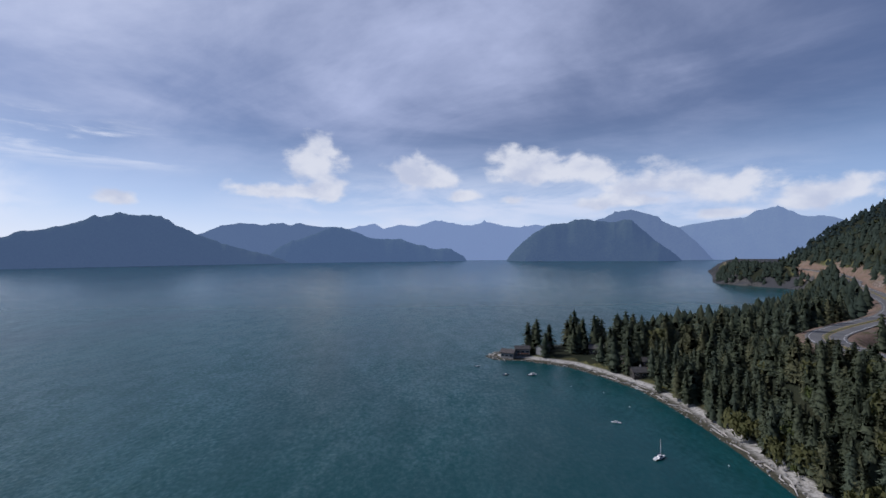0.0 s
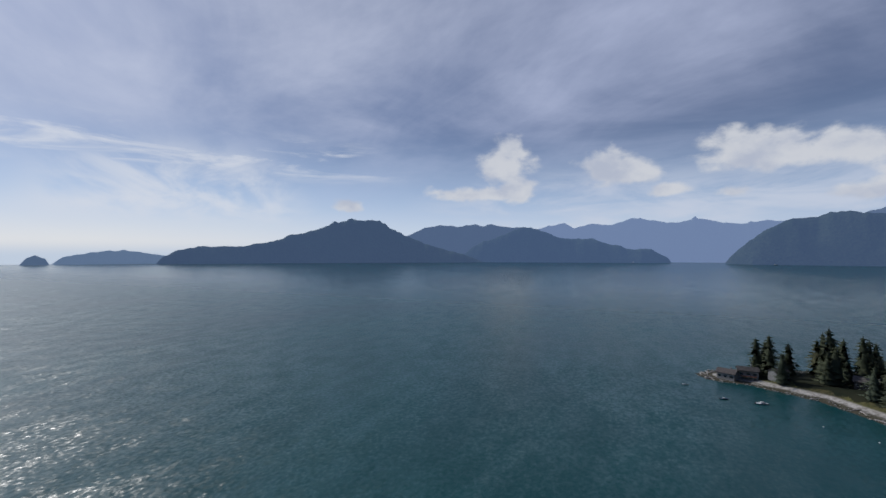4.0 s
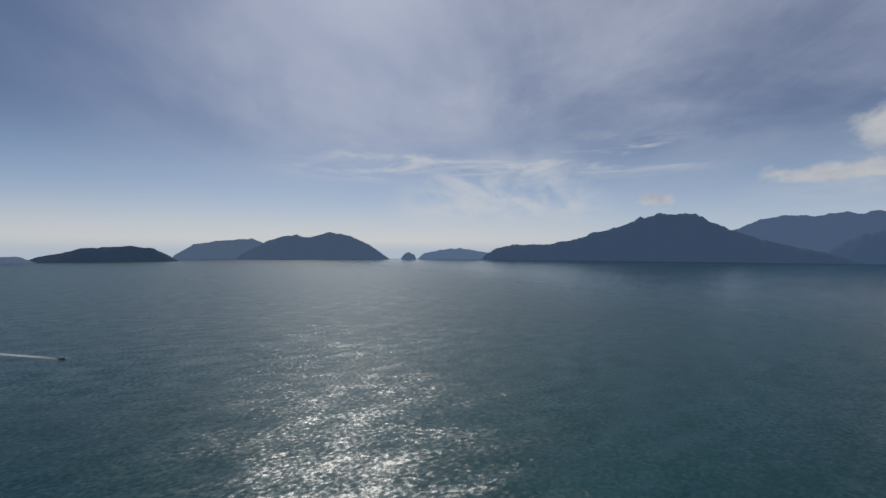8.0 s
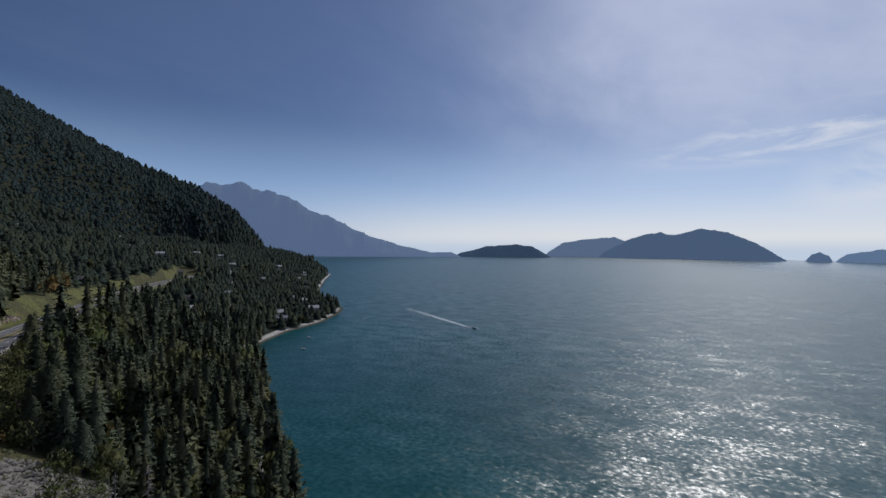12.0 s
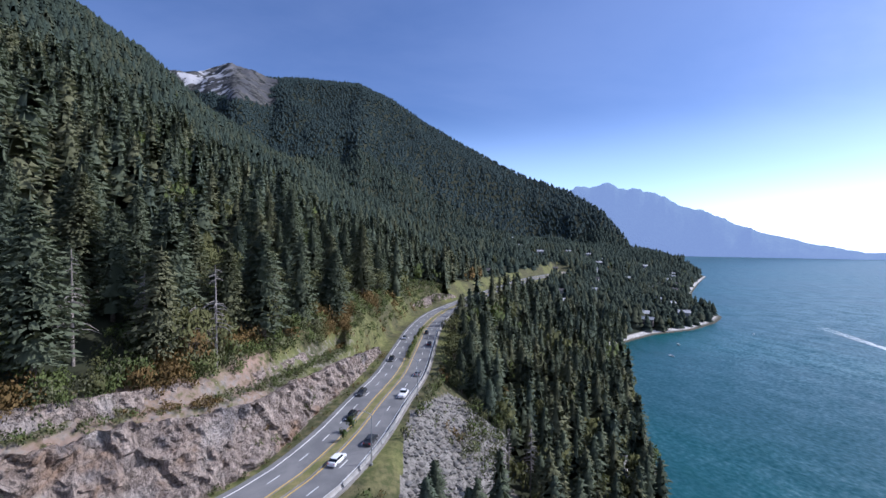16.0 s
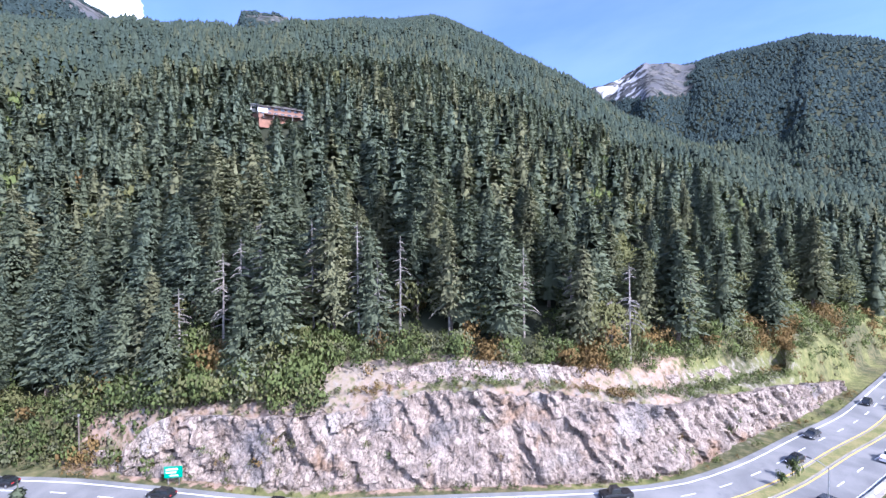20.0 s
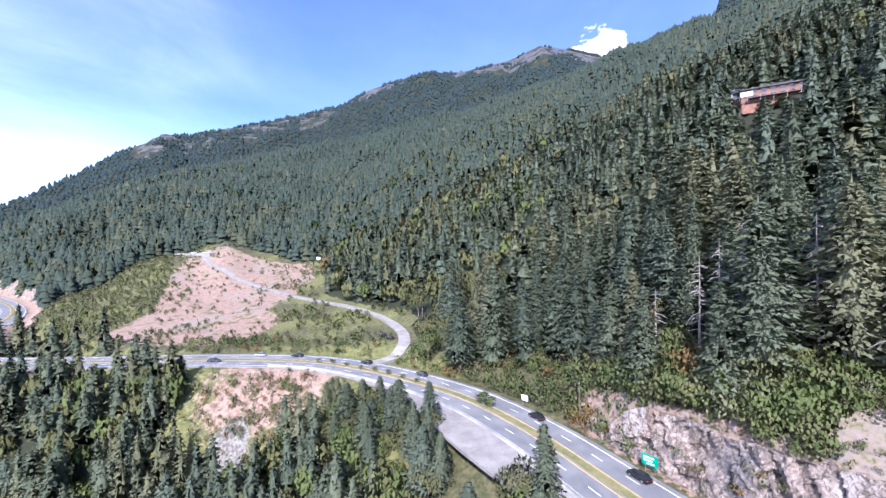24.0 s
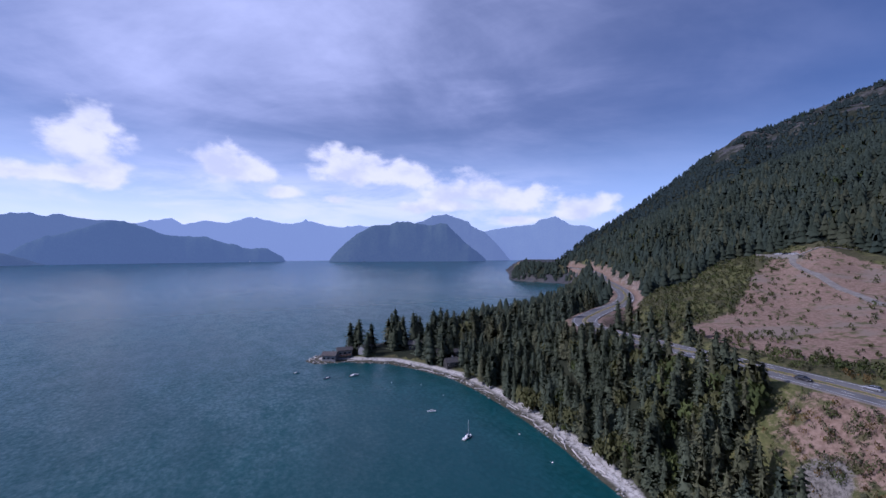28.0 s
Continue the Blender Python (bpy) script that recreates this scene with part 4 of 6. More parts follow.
# ridge crowns: less red and more blue again, haze mixed into the colour
HAZED_CANOPY = [leaf_mat(n + "_ridge_haze", (a[0] * 0.44, a[1] * 0.51, a[2] * 0.69), (b[0] * 0.4, b[1] * 0.48, b[2] * 0.68), "island", False) for n, a, b in FIR]
LEAVES = [leaf_mat(n, a, b, "island") for n, a, b in FIR]
LEAVES_OB = [leaf_mat(n + "_near", a, b, "object") for n, a, b in FIR]
BARK = two_tone("grey_brown_bark", (0.09, 0.07, 0.055), (0.2, 0.165, 0.135), 0.9, 0.95)
DEADWOOD = two_tone("bleached_dead_wood", (0.13, 0.115, 0.1), (0.27, 0.245, 0.22), 0.7, 0.9)


def conifer(rng, tiers, per, tufts=9, base=0.14, stout=1.0):
    """Crown of a fir, one metre tall and up to one metre round: layered boughs carrying ragged hanging sprays."""
    V, F = [], []
    lean = [rng.uniform(0.72, 1.18) for _ in range(7)]
    for i in range(tiers):
        t = max(0.0, (i + rng.uniform(-0.25, 0.25)) / tiers)
        z = base + (0.975 - base) * t**0.9
        out = (1 - t) ** 0.7 * min(1.0, 0.6 + t * 2.2)
        turn = rng.uniform(0, 6.28)
        for j in range(per):
            if rng.random() < 0.08:
                continue
            a = turn + 6.283 * (j + rng.uniform(-0.35, 0.35)) / per
            r = out * rng.uniform(0.6, 1.1) * lean[int((a % 6.283) / 0.8977) % 7] + 0.04
            c, s = math.cos(a), math.sin(a)
            zz = z + rng.uniform(-0.012, 0.012)
            for q in range(tufts):
                f = ((q + rng.uniform(0.2, 0.9)) / tufts) ** 0.75
                d, side = r * f, rng.uniform(-1, 1) * (0.1 + 0.34 * r * (1.15 - f))
                big = (0.16 + 0.12 * r) * rng.uniform(0.7, 1.3) * stout
                h = zz - 0.05 * r * f * f + 0.02 * r * f + rng.uniform(-0.006, 0.006)
                yaw = a + side * 1.6 + rng.uniform(-0.5, 0.5)
                cy, sy = math.cos(yaw), math.sin(yaw)
                ox, oy = c * d - s * side, s * d + c * side
                k, phi = len(V), rng.uniform(-1.25, 1.25)
                wx, wy, wz = -sy * math.cos(phi) * big * 0.42, cy * math.cos(phi) * big * 0.42, math.sin(phi) * big * 0.42 / 4.8
                tilt = rng.uniform(-0.15, 0.55) * big / 4.8
                V += [(ox - cy * big * 0.5 + wx, oy - sy * big * 0.5 + wy, h + tilt * 0.5 + wz), (ox - cy * big * 0.5 - wx, oy - sy * big * 0.5 - wy, h + tilt * 0.5 - wz),
                      (ox + cy * big * 0.7, oy + sy * big * 0.7, h - tilt)]
                F += [(k, k + 1, k + 2)]
    k = len(V)
    V += [(0.05, 0, 0.9), (-0.025, 0.04, 0.9), (-0.025, -0.04, 0.9), (0, 0, 1.02)]
    F += [(k, k + 1, k + 3), (k + 1, k + 2, k + 3), (k + 2, k, k + 3)]
    # the dense heart of the crown
    for i in range(6):
        z0, z1, k = base + (0.96 - base) * i / 6, base + (0.98 - base) * min(1.0, (i + 1.7) / 6), len(V)
        r = (0.5 if stout < 0.6 else 0.64) * (1 - i / 6) ** 0.72 * (0.8 if i == 0 else 1)
        V.append((0, 0, z1))
        for j in range(7):
            a, rr = 0.8976 * (j + rng.uniform(-0.35, 0.35)), r * rng.uniform(0.65, 1.15)
            V.append((math.cos(a) * rr, math.sin(a) * rr, z0 + rng.uniform(-0.025, 0.025)))
        F += [(k, k + 1 + j, k + 1 + (j + 1) % 7) for j in range(7)]
    return soft(V, F, 4.5, 0.5, 0.26)


def cone_tree(rng, tiers, sides, aspect):
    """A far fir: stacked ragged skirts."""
    V, F = [], []
    for i in range(tiers):
        z0, z1 = 0.06 + 0.9 * i / tiers, min(1.0, 0.06 + 0.9 * (i + 1.9) / tiers)
        r = (1 - i / tiers) ** 0.8
        k = len(V)
        V.append((0, 0, z1))
        for j in range(sides):
            a = 6.283 * (j + rng.uniform(-0.3, 0.3)) / sides
            rr = r * rng.uniform(0.6, 1.1)
            V.append((math.cos(a) * rr, math.sin(a) * rr, z0 + rng.uniform(-0.05, 0.05)))
        F += [(k, k + 1 + j, k + 1 + (j + 1) % sides) for j in range(sides)]
    return soft(V, F, aspect, 0.75, 0.2)


def broadleaf(rng, leaves, size=0.2):
    """A loose rounded crown of many leaf clumps, one metre tall and one round."""
    V, F = [], []
    lobes = [(rng.uniform(-0.45, 0.45), rng.uniform(-0.45, 0.45), rng.uniform(0.35, 0.8), rng.uniform(0.3, 0.55)) for _ in range(6)]
    for _ in range(leaves):
        lx, ly, lz, lr = rng.choice(lobes)
        d = Vector((rng.gauss(0, 1), rng.gauss(0, 1), rng.gauss(0, 1) + 0.25)).normalized()
        c = Vector((lx, ly, lz)) + Vector((d.x * lr, d.y * lr, d.z * lr * 0.62)) * rng.uniform(0.75, 1.05)
        u = d.orthogonal().normalized()
        u.rotate(Euler((rng.uniform(0, 6), rng.uniform(0, 6), rng.uniform(0, 6))))
        v = d.cross(u).normalized()
        w_ = size * rng.uniform(0.6, 1.3)
        k = len(V)
        V += [tuple(c + u * w_), tuple(c + v * w_ * 0.7 + d * w_ * 0.3), tuple(c - u * w_ * 0.9), tuple(c - v * w_ * 0.75 - d * w_ * 0.2)]
        F += [(k, k + 1, k + 2), (k, k + 2, k + 3)]
    return soft(V, F, 2.2, 0.4, 0.5, 0.45)


def soft(V, F, aspect, up=0.5, rough=0.55, heart=None):
    """Faces turned outwards, and normals that follow the rounded crown as needles and leaves scatter light."""
    V, F = np.asarray(V, float), np.asarray(F)
    S = V * (1, 1, aspect)
    z0 = 0 if heart is None else (S[:, 2] - heart * aspect)
    n = np.column_stack([V[:, 0], V[:, 1], z0 * np.ones(len(V))])
    n /= np.linalg.norm(n, axis=1)[:, None] + 1e-6
    i = np.arange(len(V)) // (3 if heart is None else 4)
    jit = np.column_stack([hash2(i, i * 0 + q, 5 + q) - 0.5 for q in range(3)]) * 2 * rough
    n = n + jit + (0, 0, up)
    n /= np.linalg.norm(n, axis=1)[:, None] + 1e-6
    a, b, c = S[F[:, 0]], S[F[:, 1]], S[F[:, 2]]
    turned = np.einsum("ij,ij->i", np.cross(b - a, c - a), n[F[:, 0]]) < 0
    F = np.where(turned[:, None], F[:, ::-1], F)
    return V, F, n


def crown_mesh(V, F, n, mat, aspect):
    n = n * (1, 1, aspect)
    return mesh_arrays("crown", V, F, [mat], None, True, n / np.linalg.norm(n, axis=1)[:, None])


def scatter(cell, r0, r1, rng):
    """Jittered places on a grid over the ring from r0 to r1 metres."""
    g = np.arange(-r1, r1, cell)
    x, y = [q.ravel() for q in np.meshgrid(g, g)]
    x, y = x + rng.uniform(-0.8, 0.8, x.size) * cell, y + rng.uniform(-0.8, 0.8, x.size) * cell
    r = np.hypot(x, y)
    keep = (r >= r0) & (r < r1)
    x, y = x[keep], y[keep]
    a = bearing(x, y)
    keep = (a > 106) & (a < 358)
    return x[keep], y[keep]


GRAVEL_PLAN = [(155.5, 22), (160, 16.5), (164, 12.5), (170, 10), (180, 9.5), (196, 12), (218, 21), (236, 33), (259, 51), (274, 70), (290, 88), (321, 122), (353, 155), (387, 187), (425, 216), (450, 226)]
GRAVEL_LINE = curve_through([(x, y, 0) for x, y in GRAVEL_PLAN], 3.0)
GRAVEL_XY = [tuple(p[:2]) for p in GRAVEL_LINE[::2]]


def open_ground(x, y):
    """Where no trees stand: water, beach, road, clearings, scree."""
    ds, _, _ = to_lines(x, y, SHORE)
    d, s, zr, side = road_at(x, y)
    hill = side > 0
    cutting = hill & (s > S_CUT0 - 12) & (s < S_CUT1 + 12)
    bare = ~inside(x, y, LAND) | (ds < np.where((y < 0) & (x > -240), 2.5, 7.5)) | ((np.hypot(x, y) < 78) & (bearing(x, y) > 192) & (bearing(x, y) < 246)) | (d < np.where(cutting, np.where(s < S_CUT0 + 36, 17.5, 25 + 2.5 * np.sin(s / 9.0)), np.where(hill, 21 + 4 * np.sin(s / 13.0), 16)))
    bare |= inside(x, y, CLEARING) | inside(x, y, SCREE)
    bare |= to_lines(x, y, GRAVEL_XY)[0] < 6
    u, v = (x - LODGE[0]) * 0.643 + (y - LODGE[1]) * 0.766, -(x - LODGE[0]) * 0.766 + (y - LODGE[1]) * 0.643
    bare |= (np.abs(u) < 14.5) & (np.abs(v) < 5.2)
    for hx, hy in HOMES[1:]:
        bare |= np.hypot(x - hx, y - hy) < (5.5 if hy > 0 else 9)
    bare |= (ds < 17 + 7 * np.sin(x / 7.0)) & (y > 262) & (x < 172)
    # open strip under the seaward lanes, by the scree
    bare |= (side < 0) & (d < 24) & (bearing(x, y) > 158) & (bearing(x, y) < 186)
    # seaward brown opening beside the highway, and the pull-out
    bare |= (np.hypot((x - 143) / 20, (y - 56) / 28) < 1) | (np.hypot((x - 128) / 12, (y - 58) / 13) < 1) | (np.hypot((x - 98) / 26, (y + 14) / 10) < 1)
    return bare


rs = np.random.RandomState(7)
rng = random.Random(5)


def joined(name, templates, x, y, z, hgt, wid, pick, mats, label, category, leaves=LEAVES):
    """One mesh of many trees: each template placed, turned and scaled."""
    VV, FF, MM, NN, base = [], [], [], [], 0
    turn = rs.uniform(0, 6.283, len(x))
    tone = mats if isinstance(mats, np.ndarray) else np.zeros(len(x), int)
    for k, (tv, tf, tn) in enumerate(templates):
        w_ = np.where(pick == k)[0]
        if not len(w_):
            continue
        c, s = np.cos(turn[w_])[:, None], np.sin(turn[w_])[:, None]
        px = (tv[None, :, 0] * c - tv[None, :, 1] * s) * wid[w_][:, None] + x[w_][:, None]
        py = (tv[None, :, 0] * s + tv[None, :, 1] * c) * wid[w_][:, None] + y[w_][:, None]
        pz = tv[None, :, 2] * hgt[w_][:, None] + z[w_][:, None]
        NN.append(np.stack([tn[None, :, 0] * c - tn[None, :, 1] * s, tn[None, :, 0] * s + tn[None, :, 1] * c, np.broadcast_to(tn[None, :, 2], px.shape)], -1).reshape(-1, 3))
        VV.append(np.stack([px, py, pz], -1).reshape(-1, 3))
        FF.append((tf[None] + (np.arange(len(w_)) * len(tv))[:, None, None]).reshape(-1, 3) + base)
        MM.append(np.repeat(tone[w_], len(tf)))
        base += len(w_) * len(tv)
    me = mesh_arrays(name, np.concatenate(VV), np.concatenate(FF), leaves, np.concatenate(MM), True, np.concatenate(NN))
    return tagged(new(name, me), label, category, kind="stuff")


def stand(cell, r0, r1, keep_r=None):
    x, y = scatter(cell, r0, r1, rs)
    ok = ~open_ground(x, y)
    x, y = x[ok], y[ok]
    return x, y, height(x, y)


def tones(x, y, leafy):
    """Material of each tree: firs in drifts of tone, broadleaves yellow-green or brown."""
    n = vnoise(x, y, 45, 21) + rs.uniform(-0.5, 0.5, x.size)
    fir = np.where(n < -0.25, 1, np.where(n < 0.35, 0, 2))
    m = vnoise(x, y, 70, 25) + rs.uniform(-0.5, 0.5, x.size)
    broad = np.where(m < 0.15, 3, np.where(m < 0.72, 5, 4))
    return np.where(leafy, broad, fir)


def leafy_at(x, y):
    """Broadleaf groves: on the lower slope by the clearing, and a few elsewhere."""
    a, r = bearing(x, y), np.hypot(x, y)
    v = vnoise(x, y, 80, 31, 3)
    share = 0.015 + (0.3 * (a > 250) + 0.03) * smooth(v, 0.1, 0.5) + 0.3 * np.exp(-(((a - 268) / 16) ** 2)) * (r < 700) * (r > 150) + 0.3 * ((a > 255) & (r < 240)) + 0.12 * ((a > 205) & (r < 130)) + 0.3 * ((a < 192) & (r < 330))
    return rs.uniform(0, 1, x.size) < share


def low_sight(x, y, z):
    """The lodge looks out over the treetops below it; the village gardens keep their trees low."""
    a, r = bearing(x, y), np.hypot(x, y)
    lodge = (a > 226.9) & (a < 233.2) & (r > 120) & (r < 283)
    cap_ = np.where(lodge, EYE + r * math.tan(radians(15.2)) - z + 2.5 * np.sin(x * 0.9), 99)
    village = (a > 120) & (a < 158) & (r > 440) & (r < 1250)
    cap_ = np.where(village, 14 + 4 * np.sin(x / 30), cap_)
    bank = (a > 150) & (a < 200) & (r < 118) & (road_at(x, y)[3] < 0)
    cap_ = np.where(bank, np.minimum(cap_, EYE - 0.48 * r - z), cap_)
    shore = (a > 250) & (r < 330) & (road_at(x, y)[3] < 0)
    cap_ = np.where(shore, np.minimum(cap_, EYE - r * np.tan(np.radians(np.interp(a, [250, 258, 285, 298, 301, 318, 329, 360], [19, 17, 15.5, 14, 8.4, 8.3, 9.9, 10.2]))) - z), cap_)
    return np.maximum(cap_, 4)


# nearest trees, each on its own
nx, ny, nz = stand(9.0, 40, 265)
wx, wy, wz = stand(7.2, 40, 262)
vx, vy, vz = stand(5.1, 90, 300)
lower = (bearing(vx, vy) > 262) & (road_at(vx, vy)[3] < 0)
wx, wy, wz = np.concatenate([wx, vx[lower]]), np.concatenate([wy, vy[lower]]), np.concatenate([wz, vz[lower]])
seaward_side = road_at(wx, wy)[3] < 0
nx, ny, nz = np.concatenate([nx, wx[seaward_side]]), np.concatenate([ny, wy[seaward_side]]), np.concatenate([nz, wz[seaward_side]])
leafy = leafy_at(nx, ny)
tone = tones(nx, ny, leafy)
d_road, s_road, _, _ = road_at(nx, ny)
score = np.where((s_road > S_CUT0 - 90) & (s_road < S_CUT1 + 60), d_road * np.where(road_at(nx, ny)[3] > 0, 0.6, 1.3), 999)
order = np.argsort(score)
single = np.zeros(nx.size, bool)
single[order[:290]] = True
stature = np.clip(1 + 0.25 * vnoise(nx, ny, 40, 41) + rs.normal(0, 0.2, nx.size), 0.45, 1.5)
hillside = (road_at(nx, ny)[3] > 0)
tall_ = np.where(hillside, np.where(d_road < 62, 28.0, 24.0), np.where((bearing(nx, ny) > 258) & (bearing(nx, ny) < 300), 13.5, 19.0)) * stature
tall_ = np.where(leafy, np.minimum(tall_ * 0.55, 13), tall_)
wide_ = np.where(leafy, tall_ * 0.56, (tall_ * 0.13 + 1.4) * rs.uniform(0.75, 1.25, nx.size) * np.where(hillside, 1.28, np.where(bearing(nx, ny) > 250, 1.12, 1.22)))
tall_ = np.minimum(tall_, np.maximum(low_sight(nx, ny, nz) - rs.uniform(0, 5, nx.size), 4))
wide_ = np.where(leafy, wide_, np.minimum(wide_, tall_ * 0.34))
point = (ny > 270) & (nx < 200)
wide_ = np.where(point, wide_ * 1.35, wide_)
gone = point & (rs.uniform(0, 1, nx.size) < 0.2)
near_fir = [crown_mesh(*conifer(rng, 31, 8, 14, rng.uniform(0.05, 0.22), 0.46), LEAVES_OB[i % 3], 4.8) for i in range(9)]
near_broad = [crown_mesh(*broadleaf(rng, 1100, 0.042), LEAVES_OB[3 + i % 3], 2.2) for i in range(6)]


def trunk_mesh(hgt, r, forks):
    bm = bmesh.new()
    tube(bm, [(0, 0, -0.03), (0.004, 0, 0.3), (-0.004, 0.003, 0.65), (0, 0, hgt)], [r * 1.25, r, r * 0.6, r * 0.12], 7)
    for _ in range(forks):
        a, z = rng.uniform(0, 6.28), rng.uniform(0.18, 0.5)
        tube(bm, [(0, 0, z), (math.cos(a) * 0.2, math.sin(a) * 0.2, z + 0.16), (math.cos(a) * 0.34, math.sin(a) * 0.34, z + 0.36)], [r * 0.5, r * 0.34, r * 0.1], 5)
    me = bpy.data.meshes.new("trunk")
    bm.to_mesh(me)
    bm.free()
    me.materials.append(BARK)
    return me


fir_trunk = [trunk_mesh(0.97, 0.075, 0) for _ in range(2)]
leaf_trunk = [trunk_mesh(0.75, 0.05, 5) for _ in range(3)]
FIR_WORDS = ("tall dark green fir on the slope", "tall blue-green fir on the slope", "tall olive-green fir on the slope")
LEAF_WORDS = ("yellow-green broadleaf tree at the wood's edge", "brown autumn broadleaf tree at the wood's edge", "fresh green broadleaf tree at the wood's edge")
for i in np.where(single)[0]:
    if leafy[i]:
        k = {3: 0, 4: 1, 5: 2}[int(tone[i])]
        tree = thing("broadleaf_tree", LEAF_WORDS[k], "tree", "trees above the highway")
        part("trunk", leaf_trunk[i % 3], None, tree)
        part("crown", near_broad[k + 3 * (i % 2)], None, tree)
    else:
        k = int(tone[i])
        tree = thing("fir_tree", FIR_WORDS[k], "tree", "trees above the highway")
        part("trunk", fir_trunk[i % 2], None, tree)
        part("crown", near_fir[k + 3 * (i % 3)], None, tree)
    tree.matrix_basis = pose(nx[i], ny[i], nz[i] - 0.4, rng.uniform(-2, 2), rng.uniform(-2, 2), rng.uniform(0, 360)) @ Matrix.Diagonal((wide_[i], wide_[i], tall_[i], 1))
# one rust-brown maple standing at the lip of the cutting
maple = thing("broadleaf_tree", "rust-brown autumn maple over the rock face", "tree", "trees above the highway")
part("trunk", leaf_trunk[0], None, maple)
part("crown", near_broad[1], None, maple)
maple.matrix_basis = pose(14, -97, ground_at(14, -97) - 0.4, 0, 0, 40) @ Matrix.Diagonal((5.6, 5.6, 11.5, 1))

mid_fir = [conifer(rng, 14, 7, 5, rng.uniform(0.04, 0.14), 0.85) for _ in range(8)]
mid_broad = [broadleaf(rng, 150, 0.12) for _ in range(4)]
rest = ~single & ~gone
pick = np.where(leafy, 8 + rs.randint(0, 4, nx.size), rs.randint(0, 8, nx.size))
joined("forest_near_the_highway", mid_fir + mid_broad, nx[rest], ny[rest], nz[rest] - 0.3, tall_[rest], wide_[rest], pick[rest], tone[rest], "dense mixed fir wood on the coastal slopes", "forest")


def far_stand(name, cell, r0, r1, firs, broads, hgt, wid, label):
    x, y, z = stand(cell, r0, r1)
    a, r = bearing(x, y), np.hypot(x, y)
    r1_, r2_ = np.interp(a, CREST_1[:, 0], CREST_1[:, 1]), np.interp(a, CREST_2[:, 0], CREST_2[:, 1])
    ok = (r < r1_ + 60) | ((r > r2_ - 1300) & (r < r2_ + 40))
    x, y, z, a, r = x[ok], y[ok], z[ok], a[ok], r[ok]
    # bare rock near the highest tops
    thin = (y > 300) & (x < 270) & (rs.uniform(0, 1, x.size) < 0.15)
    x, y, z, r = x[~thin], y[~thin], z[~thin], r[~thin]
    bald = (crag_share(x, y, z) > 0.4) | ((crest_rock(x, y) > 0.5) & (vnoise(x, y, 70, 52) > 0.0)) | (z > 860) & (vnoise(x, y, 120, 51) > 0.3 - (z - 860) / 500) & (r > 1900) & ~((bearing(x, y) > 130) & (bearing(x, y) < 180))
    x, y, z = x[~bald], y[~bald], z[~bald]
    lf = leafy_at(x, y)
    s = np.clip(1 + 0.2 * vnoise(x, y, 60, 43) + rs.normal(0, 0.17, x.size), 0.5, 1.6)
    h_ = np.minimum(np.where(lf, 0.62, 1.0) * hgt * s, low_sight(x, y, z))
    w_ = np.where(lf, h_ * 0.5, wid * (0.5 + 0.5 * s))
    w_ = np.where((y > 290) & (x < 270), w_ * 1.3, w_)
    p = np.where(lf, len(firs) + rs.randint(0, len(broads), x.size), rs.randint(0, len(firs), x.size))
    tn = tones(x, y, lf)
    # blue-green tone grows with distance, a haze tint carried by the colour
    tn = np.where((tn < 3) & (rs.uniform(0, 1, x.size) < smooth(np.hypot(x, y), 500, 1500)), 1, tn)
    joined(name, firs + broads, x, y, z - 0.5, h_, w_, p, tn, label, "forest", LEAVES if r1 < 500 else SHADED_CANOPY if r1 < 1600 else HAZED_CANOPY)
    return len(x)


far_fir = [conifer(rng, 12, 7, 4, 0.05, 0.9) for _ in range(6)]
far_broad = [broadleaf(rng, 80, 0.15) for _ in range(3)]
far_stand("forest_on_the_slope", 9.0, 265, 430, far_fir, far_broad, 22, 5.8, "mixed fir forest covering the lower slope")
slope_fir = [cone_tree(rng, 4, 6, 4.0) for _ in range(6)]
slope_broad = [broadleaf(rng, 24, 0.28) for _ in range(3)]
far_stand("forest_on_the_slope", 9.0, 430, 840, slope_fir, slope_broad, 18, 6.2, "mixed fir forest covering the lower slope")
hill_fir = [cone_tree(rng, 3, 5, 2.4) for _ in range(5)]
hill_broad = [broadleaf(rng, 7, 0.55) for _ in range(3)]
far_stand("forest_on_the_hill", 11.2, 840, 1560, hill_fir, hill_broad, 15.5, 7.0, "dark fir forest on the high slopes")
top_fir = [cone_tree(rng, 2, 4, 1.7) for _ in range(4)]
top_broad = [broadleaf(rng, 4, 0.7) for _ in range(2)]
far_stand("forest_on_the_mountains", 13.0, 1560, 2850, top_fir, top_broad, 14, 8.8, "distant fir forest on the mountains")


# ---- shrubs ----
shrub_kinds = [broadleaf(rng, 56, 0.105) for _ in range(5)]
scrub_kinds = [broadleaf(rng, 26, 0.2) for _ in range(5)]


def shrubs(name, x, y, size, tone, label, kinds=shrub_kinds):
    z = height(x, y)
    s = size * rs.uniform(0.5, 1.5, x.size)
    joined(name, kinds, x, y, z - 0.2, s, s * 0.62, rs.randint(0, 5, x.size), tone, label, "shrub")


def beside_road(s0, s1, o0, o1, n, seed):
    r_ = np.random.RandomState(seed)
    s, o = r_.uniform(s0, s1, n), r_.uniform(o0, o1, n)
    p = np.array([on_road(a, b)[:2] for a, b in zip(s, o)])
    return p[:, 0], p[:, 1]


